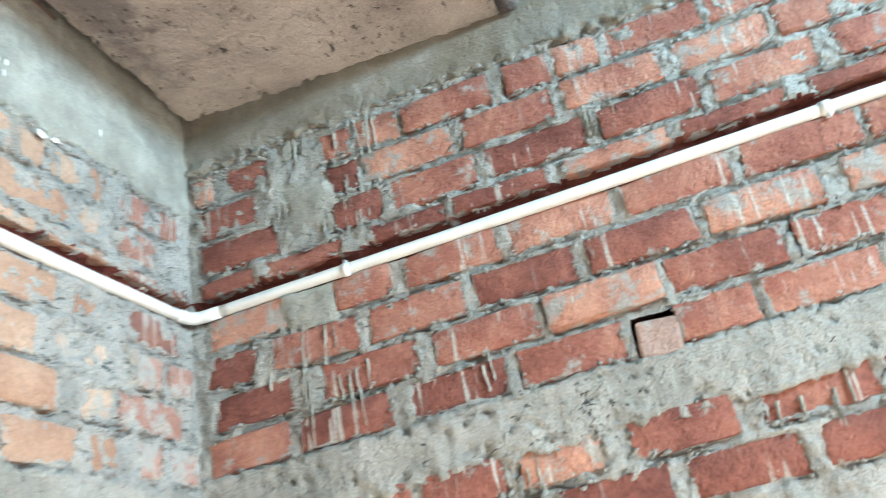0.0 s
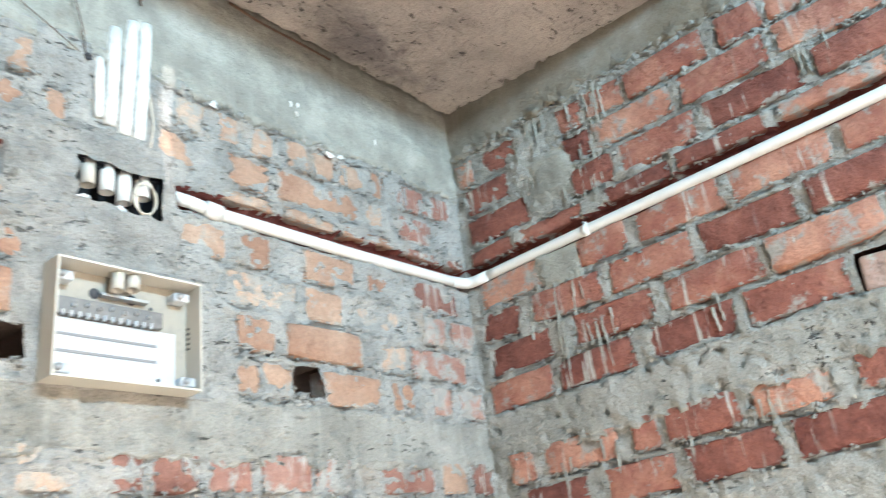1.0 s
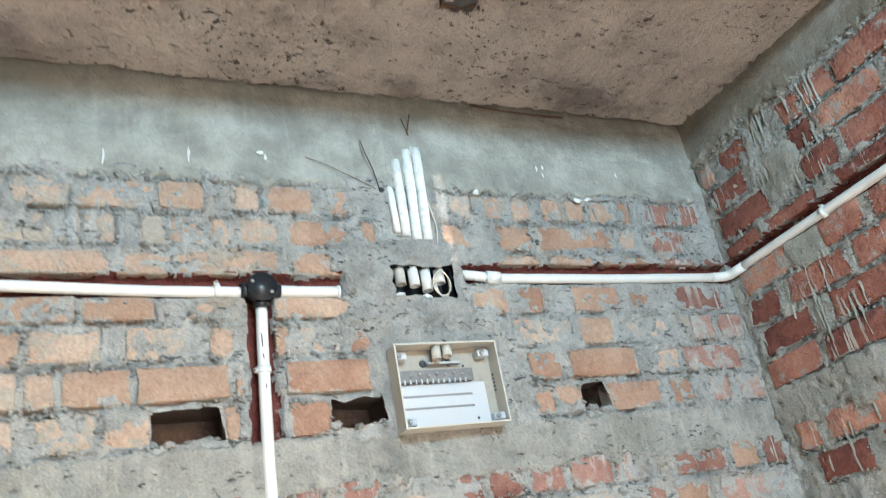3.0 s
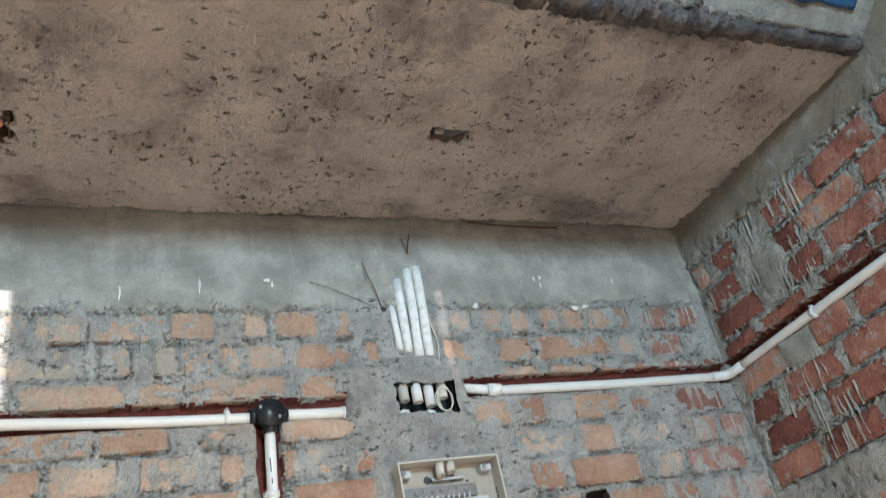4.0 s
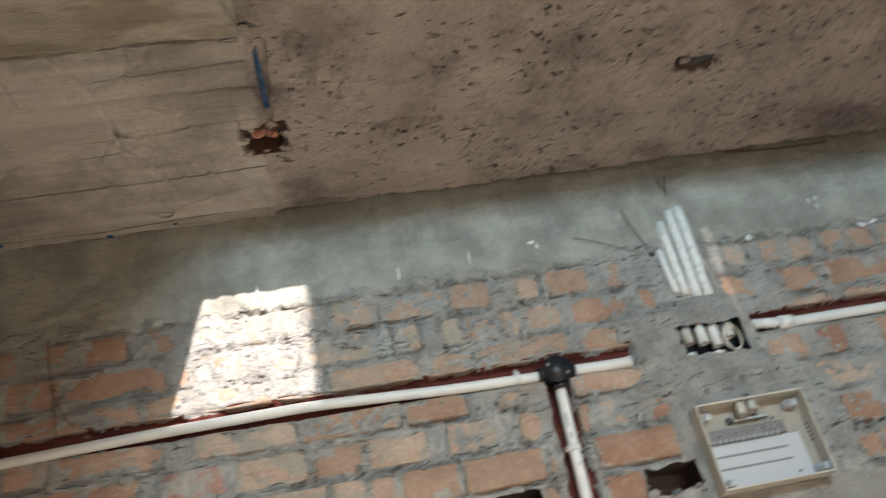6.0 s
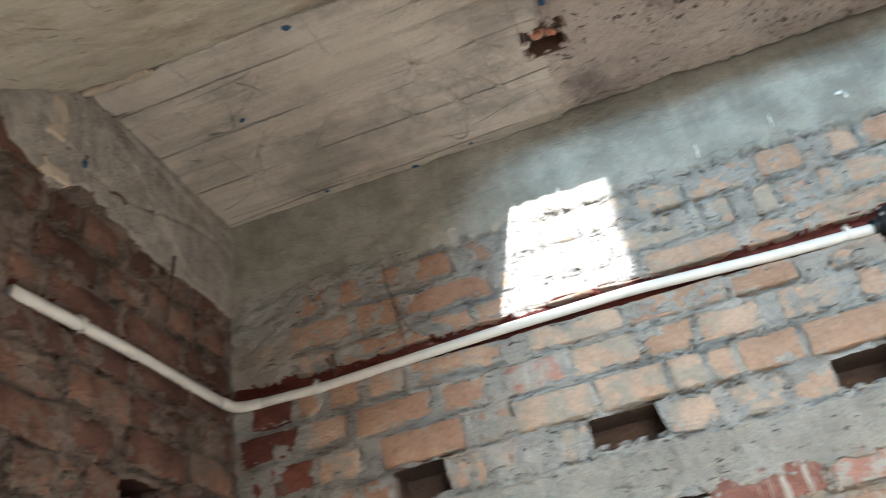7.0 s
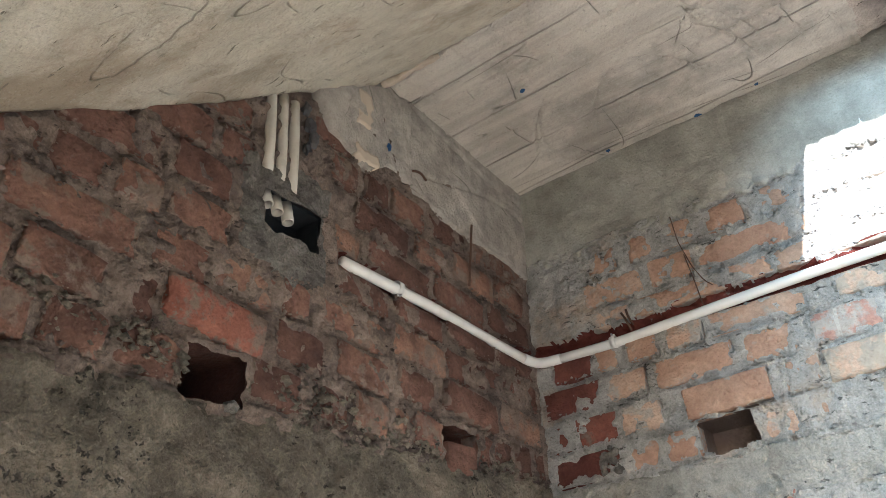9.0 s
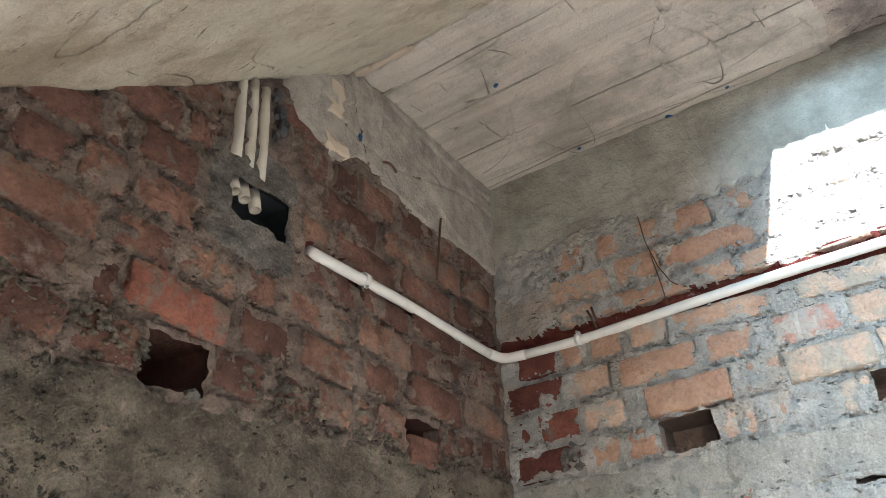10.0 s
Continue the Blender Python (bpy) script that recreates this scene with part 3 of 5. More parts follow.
def wall_face(wall, v_low, v_high, step, mats, mean, rough, seed, patches=(), thickness=0.23, wall_soft=0.012, smear=0.3, cracks=0.25):
    """The mortar bed: a rough sheet with chases and holes in it, closed to a wall by a back and four sides."""
    near = min(wall.length, 1.75) if wall is not NORTH else wall.length
    us = np.linspace(0, near, int(near / step) + 1)
    if near < wall.length:
        us = np.concatenate([us, np.linspace(near + 0.04, wall.length, 30)])
    nu, nv = len(us) - 1, int((v_high - v_low) / step)
    vs = np.linspace(v_low, v_high, nv + 1)
    u, v = np.meshgrid(us, vs)
    step_u, step_v = us[1] - us[0], vs[1] - vs[0]
    h = mean + rough * (0.75 * fbm(u, v, 22, seed, 3) + 0.75 * fbm(u, v, 62, seed + 9, 2)) + 0.004 * fbm(u, v, 4, seed + 4)
    gaps = cracks + 1.6 * fbm(u, v, 13, seed + 14, 2)
    cover = fbm(u, v * 1.5, 10, seed + 40, 3) + 0.25 * fbm(u, v, 70, seed + 45, 2)
    for b in wall.bricks:
        rect = brick_rect(wall, b)
        if rect:
            u0, u1, v0, v1 = rect
            i0, i1 = np.searchsorted(us, (u0 - 0.03, u1 + 0.03))
            j0, j1 = np.searchsorted(vs, (v0 - 0.04, v1 + 0.04))
            cell = np.s_[j0:j1, i0:i1]
            uc, vc = u[cell], v[cell]
            lean = wall.rise * (uc - (u0 + u1) / 2)
            left, right, low, high = uc - u0, u1 - uc, vc - v0 - lean, v1 + lean - vc
            d = np.minimum(np.minimum(left, right), np.minimum(low, high))
            level = (smear if b[3] else smear - 0.3) - (0.30 if wall is NORTH and 1.42 < u0 < 2.3 else 0)
            over = np.clip((cover[cell] - level) / 0.18, 0, 1)
            h[cell] -= np.clip(d / wall_soft, 0, 1) * 0.009 * (1 - 1.15 * over)
            inside = (left > 0) & (right > 0)
            crack = (low < 0.002) & (low > -0.006) & inside
            crack |= (high < 0.002) & (high > -0.005) & inside & (gaps[cell] < -0.15)
            crack |= (left < 0.002) & (left > -0.005) & (low > 0) & (high > 0) & (gaps[cell] > 0.9)
            h[cell] -= crack * np.clip(np.abs(gaps[cell]), 0, 1) * 0.016
    index_v = np.zeros_like(u)
    for k, (u0, u1, v0, v1, lift, mat_index) in enumerate(patches):
        d = np.minimum(np.minimum(u - u0, u1 - u), np.minimum(v - v0, v1 - v)) + fbm(u, v, 16, 51 + k) * 0.02
        h = np.where(d > 0, np.maximum(h, lift * np.clip(d / 0.02, 0, 1) + (0.25 * h if wall is EAST else 0.6 * h + 0.0035 * fbm(u, v, 48, 57 + k, 2))), h)
        index_v = np.where(d > 0, mat_index, index_v)
    for lo, hi in wall.covered:
        w = v - wall.rise * u
        h = np.where((w > lo) & (w < hi), h - (0.022 if hi < 2.1 else 0.08), h)
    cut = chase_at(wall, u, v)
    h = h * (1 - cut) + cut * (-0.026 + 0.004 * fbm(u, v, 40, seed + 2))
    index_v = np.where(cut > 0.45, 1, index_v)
    holes = wall.holes + [NORTH_BOX] * (wall is NORTH) + [WEST_BOX] * (wall is WEST)
    spans = []
    for u0, u1, v0, v1 in holes:
        # pull the nearest grid lines onto the hole's wandering outline
        i0, i1, j0, j1 = (int(round(q)) for q in (u0 / step_u, u1 / step_u, (v0 - v_low) / step_v, (v1 - v_low) / step_v))
        j1 = max(j1, j0 + 1)
        spans.append((i0, i1, j0, j1))
        rag = lambda t, k: 0.006 * fbm(t, t * 0, 28, seed + k)
        u[j0:j1 + 1, i0], u[j0:j1 + 1, i1] = u0 + rag(vs[j0:j1 + 1], 61), u1 + rag(vs[j0:j1 + 1], 62)
        v[j0, i0:i1 + 1], v[j1, i0:i1 + 1] = v0 + rag(us[i0:i1 + 1], 63), v1 + rag(us[i0:i1 + 1], 64)
    verts = [wall.put(a, b, c) for a, b, c in zip(u.ravel(), v.ravel(), h.ravel())]
    faces, index = [], []
    W = nu + 1
    for j in range(nv):
        for i in range(nu):
            if any(q[0] <= i < q[1] and q[2] <= j < q[3] for q in spans):
                continue
            p = j * W + i
            faces.append((p, p + 1, p + W + 1, p + W))
            index.append(int(index_v[j, i]))
    n = len(verts)
    verts += [wall.put(a, b, -thickness) for a, b in ((0, v_low), (wall.length, v_low), (wall.length, v_high), (0, v_high))]
    faces.append((n + 3, n + 2, n + 1, n))
    faces.append(tuple(range(0, W)) + (n + 1, n))
    faces.append(tuple(range(nv * W, nv * W + W))[::-1] + (n + 3, n + 2))
    faces.append(tuple(j * W for j in range(nv + 1))[::-1] + (n, n + 3))
    faces.append(tuple(j * W + nu for j in range(nv + 1)) + (n + 2, n + 1))
    index += [0] * 5
    if wall is EAST:
        faces = [f[::-1] for f in faces]
    ob = mesh_object(wall.name, verts, faces, mats, index)
    return tagged(ob, wall.label, "wall", kind="structure")


def pocket(wall, rect, depth, material, parent, name="hole_lining", seed=0):
    """Rough lining of a hole: five inner sides."""
    rnd = random.Random(seed)
    u0, u1, v0, v1 = (rect[0] - 0.010, rect[1] + 0.010, rect[2] - 0.010, rect[3] + 0.010)
    ring = [(u0, v0), ((u0 + u1) / 2, v0), (u1, v0), (u1, (v0 + v1) / 2), (u1, v1), ((u0 + u1) / 2, v1), (u0, v1), (u0, (v0 + v1) / 2)]
    bm = bmesh.new()
    rings = []
    for d in (0.006, -depth * 0.5, -depth):
        rings.append([bm.verts.new(wall.put(a + rnd.uniform(-.004, .004), b + rnd.uniform(-.004, .004), d - (0.012 if d > 0 else 0))) for a, b in ring])
    for r0, r1 in zip(rings, rings[1:]):
        for k in range(8):
            bm.faces.new((r0[k], r0[(k + 1) % 8], r1[(k + 1) % 8], r1[k]))
    bm.faces.new(rings[-1])
    ob = part(name, bm, material, parent, smooth=False)
    return ob


def brick_meshes(material, count, seed):
    """Unit bricks with worn edges and an uneven face, x along, z up, face towards -y."""
    made = []
    rnd = random.Random(seed)
    for _ in range(count):
        bm = bmesh.new()
        ring = [(x, -0.5) for x in (-0.5, -0.25, 0, 0.25)] + [(0.5, z) for z in (-0.5, -0.15, 0.15)] + [(x, 0.5) for x in (0.5, 0.25, 0, -0.25)] + [(-0.5, z) for z in (0.5, 0.15, -0.15)]
        loops = []
        for inset, y in ((0.0, 0.6), (0.0, -0.25), (0.012, -0.42), (0.05, -0.5)):
            loop = []
            for x, z in ring:
                corner = 0.5 if abs(x) > 0.4 and abs(z) > 0.4 else 0.2
                jx, jz = (rnd.uniform(-1, 0.3) * 0.06 * corner, rnd.uniform(-1, 0.3) * 0.20 * corner) if y < 0 else (0, 0)
                loop.append(bm.verts.new((x * (1 - inset * 0.8) + math.copysign(jx, x) * (1 if jx > 0 else 1), y + (rnd.uniform(-0.10, 0.10) if y < -0.3 else 0), z * (1 - inset * 2) + math.copysign(abs(jz), -z))))
            loops.append(loop)
        n = len(ring)
        for r0, r1 in zip(loops, loops[1:]):
            for k in range(n):
                bm.faces.new((r0[k], r0[(k + 1) % n], r1[(k + 1) % n], r1[k]))
        centre = [bm.verts.new((x, -0.5 + rnd.uniform(-0.12, 0.12), 0)) for x in (-0.25, 0.0, 0.25)]
        last = loops[-1]
        owner = [0, 0, 1, 2, 2, 2, 2, 2, 2, 1, 0, 0, 0, 0]
        for k in range(n):
            a, b = owner[k], owner[(k + 1) % n]
            bm.faces.new((last[k], last[(k + 1) % n], centre[a]))
            if a != b:
                bm.faces.new((last[(k + 1) % n], centre[b], centre[a]))
        bmesh.ops.recalc_face_normals(bm, faces=bm.faces)
        me = bpy.data.meshes.new("brick")
        bm.to_mesh(me)
        bm.free()
        me.materials.append(material)
        me.polygons.foreach_set("use_smooth", [True] * len(me.polygons))
        made.append(me)
    return made


FACING = {"wall_north": 0, "wall_east": -90, "wall_west": 90}


def set_bricks(wall, parent, choose, proud, seed):
    """One object for each brick, a child of its wall."""
    rnd = random.Random(seed)
    for b in wall.bricks:
        rect = brick_rect(wall, b)
        if not rect:
            continue
        u0, u1, v0, v1 = rect
        me = choose(b, (u0 + u1) / 2, rnd)
        ob = new("brick", me)
        ob.parent = parent
        out = rnd.uniform(*proud)
        if b[0] == 1 and any(q[0] < u1 and q[1] > u0 for q in wall.holes):
            out = 0.012
        tilt = math.degrees(math.atan(wall.rise)) * (1 if wall is EAST else -1 if wall is WEST else 0)
        turn = pose(0, 0, 0, rnd.uniform(-2, 2), 0, 0)
        ob.matrix_basis = pose(*wall.put((u0 + u1) / 2, (v0 + v1) / 2, out - 0.02), 0, 0, FACING[wall.name]) @ pose(0, 0, 0, 0, rnd.uniform(-1, 1) - tilt * (1 if wall is not WEST else -1) * (1 if wall is EAST else 1), 0) @ turn @ Matrix.Diagonal((u1 - u0, 0.04, v1 - v0, 1))

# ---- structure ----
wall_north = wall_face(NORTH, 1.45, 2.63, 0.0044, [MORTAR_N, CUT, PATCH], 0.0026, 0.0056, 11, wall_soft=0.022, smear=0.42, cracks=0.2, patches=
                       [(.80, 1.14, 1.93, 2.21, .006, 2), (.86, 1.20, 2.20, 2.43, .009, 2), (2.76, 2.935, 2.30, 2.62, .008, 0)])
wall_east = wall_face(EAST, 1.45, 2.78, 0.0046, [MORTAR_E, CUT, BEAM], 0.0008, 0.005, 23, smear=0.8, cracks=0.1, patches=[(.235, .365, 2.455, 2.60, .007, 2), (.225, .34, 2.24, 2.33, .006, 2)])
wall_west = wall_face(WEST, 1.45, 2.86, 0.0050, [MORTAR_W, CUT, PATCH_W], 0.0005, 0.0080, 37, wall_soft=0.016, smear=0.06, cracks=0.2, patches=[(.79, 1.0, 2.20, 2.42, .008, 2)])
# East and west linings carry the holes' shade in their colour.
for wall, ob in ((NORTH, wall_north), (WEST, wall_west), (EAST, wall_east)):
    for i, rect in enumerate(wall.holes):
        pocket(wall, rect, (0.13 if wall is NORTH else 0.20) if rect[3] - rect[2] > 0.03 else 0.05, BROWN if wall is NORTH else HOLE_SHADE, ob, seed=i)


def block(name, lo, hi, material, label, category="wall", kind="structure"):
    bm = bmesh.new()
    add_box(bm, lo, hi)
    me = bpy.data.meshes.new(name)
    bm.to_mesh(me)
    bm.free()
    me.materials.append(material)
    return tagged(new(name, me), label, category, kind=kind)


# walls below the seen part and round the stairwell
block("wall_north_base", (XC - .23, 0.0, 0), (.23, .23, 1.45), PLAIN_WALL, "plain cement lower part of a brick wall")
block("wall_east_base", (0.0, YS, 0), (.23, 0, 1.45), WARM_BOUNCE, "unseen lower wall, made pale to bounce warm light")
block("wall_west_base", (XC - .23, YS, 0), (XC, 0, 1.45), WARM_BOUNCE, "unseen lower wall, made pale to bounce warm light")
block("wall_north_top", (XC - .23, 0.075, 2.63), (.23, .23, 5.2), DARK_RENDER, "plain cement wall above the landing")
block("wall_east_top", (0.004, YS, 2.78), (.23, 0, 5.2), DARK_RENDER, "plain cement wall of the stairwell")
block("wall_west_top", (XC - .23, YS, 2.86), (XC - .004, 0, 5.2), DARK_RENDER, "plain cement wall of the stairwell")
block("floor", (XC - .23, YS - .23, -.12), (.23, .23, 0), FLOOR, "unseen floor, made pale to bounce light upward", "floor")
block("roof_slab", (XC - .23, YS - .23, 5.2), (.23, .23, 5.32), DARK_RENDER, "plain concrete roof slab", "ceiling")
block("ground", (-60, -120, -.32), (60, 60, -.121), FLOOR, "bare dusty ground", "ground")
# Unseen panel added to keep light off the south end of the west wall.
block("wall_under_stair", (XC, -2.09, 0), (-2.0, -2.01, 1.77), DARK_RENDER, "unseen panel under the stair flight, added to block light")
# unseen south wall with a stair window; its doorway is added to light the floor
S0, S1 = YS - .23, YS
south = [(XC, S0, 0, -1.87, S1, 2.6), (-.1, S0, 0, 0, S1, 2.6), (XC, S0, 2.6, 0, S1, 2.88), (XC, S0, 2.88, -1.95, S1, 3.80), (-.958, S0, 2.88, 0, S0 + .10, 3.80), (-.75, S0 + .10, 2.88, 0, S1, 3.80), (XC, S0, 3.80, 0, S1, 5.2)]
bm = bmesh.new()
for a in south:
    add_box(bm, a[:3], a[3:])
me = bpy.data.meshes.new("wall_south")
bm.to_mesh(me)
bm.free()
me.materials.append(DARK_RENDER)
tagged(new("wall_south", me), "unseen cement wall with a stair window and an added doorway", "wall", kind="structure")
# unseen block added to cut the low sun, with a gap that lets some reach the floor
bm = bmesh.new()
for lo, hi in (((-9, -6.3, -.12), (-1.1, -6.0, 3.826)), ((1.2, -6.3, -.12), (9, -6.0, 3.826)), ((-1.1, -6.3, 3.09), (1.2, -6.0, 3.826))):
    add_box(bm, lo, hi)
me = bpy.data.meshes.new("neighbour_wall")
bm.to_mesh(me)
bm.free()
me.materials.append(PLAIN_WALL)
tagged(new("neighbour_wall", me), "unseen wall added to block the low sun, with a gap below", "building", kind="structure")
# solid corners behind the brickwork
block("corner_pier_1", (0.001, 0.001, 1.45), (.2, .2, 2.9), PLAIN_WALL, "solid corner behind the brick walls")
block("corner_pier_2", (XC - .2, 0.001, 1.45), (XC - .001, .2, 2.9), PLAIN_WALL, "solid corner behind the brick walls")


def sheet(name, put, u0, u1, v0, v1, step, height, mats, label, category, index=None, edges=None, thickness=0.03, flip=False, kind="structure", parent=None):
    """A rough slab: put(u, v, h) with h = height(u, v); edges(u, v) may move the border; closed behind."""
    nu, nv = max(2, int((u1 - u0) / step)), max(2, int((v1 - v0) / step))
    u, v = np.meshgrid(np.linspace(u0, u1, nu + 1), np.linspace(v0, v1, nv + 1))
    if edges is not None:
        u, v = edges(u, v)
    h = height(u, v)
    verts = [put(a, b, c) for a, b, c in zip(u.ravel(), v.ravel(), h.ravel())]
    W = nu + 1
    faces = [(j * W + i, j * W + i + 1, (j + 1) * W + i + 1, (j + 1) * W + i) for j in range(nv) for i in range(nu)]
    ids = [0] * len(faces) if index is None else [int(index((u[j, i] + u[j + 1, i + 1]) / 2, (v[j, i] + v[j + 1, i + 1]) / 2)) for j in range(nv) for i in range(nu)]
    border = [i for i in range(W)] + [j * W + nu for j in range(1, nv + 1)] + [nv * W + i for i in range(nu - 1, -1, -1)] + [j * W for j in range(nv - 1, 0, -1)]
    n = len(verts)
    uu, vv = u.ravel(), v.ravel()
    verts += [put(uu[i], vv[i], -thickness) for i in border]
    m = len(border)
    for k in range(m):
        faces.append((border[(k + 1) % m], border[k], n + k, n + (k + 1) % m))
    faces.append(tuple(n + k for k in range(m))[::-1])
    ids += [ids[0]] * (m + 1)
    if flip:
        faces = [f[::-1] for f in faces]
    ob = mesh_object(name, verts, faces, mats, ids, parent=parent)
    return tagged(ob, label, category, kind=kind)


def ragged(lower=0.0, upper=0.0, vlo=0.0, vhi=1.0, seed=1):
    """Borders that wander: the lower one by `lower`, the upper one by `upper`."""
    def move(u, v):
        t = (v - vlo) / (vhi - vlo)
        low = (fbm(u, u * 0, 8, seed, 2) * 0.35 + fbm(u, u * 0, 50, seed + 3) * 0.75) * lower
        top = (fbm(u, u * 0, 8, seed + 6, 2) * 0.35 + fbm(u, u * 0, 50, seed + 8) * 0.75) * upper
        return u, v + low * (1 - t) + top * t
    return move


# lintel bands, a little proud of the bricks
def band(name, wall, u1, v0, v1, mat, seed, label, thick=0.02, low=0.003):
    sheet(name, lambda u, v, h: wall.put(u, v + wall.rise * u, h), 0.0, u1, v0, v1, 0.0085,
          lambda u, v: 0.006 + low * fbm(u, v, 14, seed) + low * fbm(u, v, 60, seed + 2) * (0.5 + 1.4 * np.clip((v0 + 0.045 - v) / 0.04, 0, 1)) - 0.010 * np.clip(fbm(u, v, 60, seed + 7) - 0.62, 0, 1) * 3,
          mat, label, "concrete band", edges=ragged(0.012, 0.008, v0, v1, seed), thickness=thick, flip=wall is EAST)


band("lintel_band_1", NORTH, -XC, 1.858, 1.972, BAND, 61, "cast concrete lintel band with honeycombed lower edge")
band("lintel_band_2", EAST, 3.0, 1.872, 1.985, BAND, 65, "cast concrete lintel band with honeycombed lower edge")
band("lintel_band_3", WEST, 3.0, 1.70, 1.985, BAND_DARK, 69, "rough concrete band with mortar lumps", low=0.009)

# plastered beams under the ceiling
sheet("beam_1", NORTH.put, 0.0, -XC, 2.578, ZC + .11, 0.0065,
      lambda u, v: 0.0075 + 0.004 * fbm(u, v, 5, 71) + 0.0022 * fbm(u, v * 2.2, 30, 74) + 0.009 * np.clip(1 - (v - 2.578) / 0.04, 0, 1) * fbm(u, v, 55, 78)  - 0.004 * np.exp(-((v - 2.70 - 0.010 * fbm(u, u * 0, 3, 77)) / 0.004) ** 2) * (fbm(u, v, 7, 79) > -0.1),
      BEAM, "smooth grey plastered concrete beam", "beam", edges=ragged(0.016, 0.0, 2.578, ZC + .11, 72), thickness=0.06)
sheet("beam_2", lambda u, v, h: EAST.put(u, v + 0.03 * u, h), 0.0, 3.0, 2.702, 2.96, 0.0075,
      lambda u, v: 0.0075 + 0.003 * fbm(u, v, 5, 81) + 0.0015 * fbm(u, v, 40, 84) + 0.011 * np.clip(1 - (v - 2.70) / 0.04, 0, 1) * fbm(u, v, 55, 88),
      BEAM_SHADE, "stained plastered beam darkened for shade, with ragged lower edge", "beam", edges=ragged(0.016, 0.0, 2.70, 2.96, 82), flip=True)


def west_beam(u, v):
    step = 0.006 * (v - 2.68 + 0.10 * np.sin(u * 9) > 0) + 0.004 * ((u > 0.52) & (u < 0.56))
    crack = np.exp(-((v - 2.70 - 0.05 * np.sin(u * 7 + 1)) / 0.0055) ** 2) * 0.008 + np.exp(-((u - 0.60 - (v - 2.7) * 0.35) / 0.0055) ** 2) * 0.010 + np.exp(-((v - 2.78 - 0.22 * (u - 0.3) ** 2 - 0.08 * u) / 0.005) ** 2) * 0.010
    return 0.012 + 0.003 * fbm(u, v, 5, 91) + step - crack


WEST_EDGE = ((0, .15, .35, .50, .60, .67, .72, .79, .84), (2.575, 2.562, 2.55, 2.60, 2.605, 2.558, 2.575, 2.58, 2.66))
sheet("beam_3", WEST.put, 0.0, 0.84, 2.55, ZC + .012, 0.0055, west_beam, FLAKING, "smooth board-marked concrete with cracked flakes", "beam",
      edges=lambda u, v: (u, ZC + .012 - (ZC + .012 - v) / (ZC + .012 - 2.55) * (ZC + .012 - np.interp(u, *WEST_EDGE) + fbm(u, u * 0, 9, 92, 2) * 0.012 + fbm(u, u * 0, 45, 93, 1) * 0.004)))

def skin(put, u0, u1, v0, v1, lift, seed):
    sheet("cement_skin", put, u0, u1, v0, v1, 0.005, lambda u, v: lift + 0.0015 * fbm(u, v, 20, seed), CREAM_FLAKE, "thin cream cement skin flaking off the concrete", "cement skin",
          edges=lambda u, v: (u + fbm(v, u * 0, 60, seed + 1, 2) * 0.008, v + fbm(u, u * 0, 55, seed + 3, 3) * 0.007), thickness=0.004, kind="thing")


skin(WEST.put, .650, .72, 2.566, 2.594, .0195, 401)
skin(WEST.put, .672, .715, 2.665, 2.76, .0205, 404)

# landing slab: rough part and smooth board-marked part
FAN_1, FAN_2 = (-.94, -.385, .05, .022), (-1.945, -.298, .046, .044)


def recess(x, y, spot, soft=0.008):
    cx, cy, rx, ry = spot
    d = np.maximum(abs(x - cx) / rx, abs(y - cy) / ry)
    return np.clip((1.12 - d) / 0.2, 0, 1)


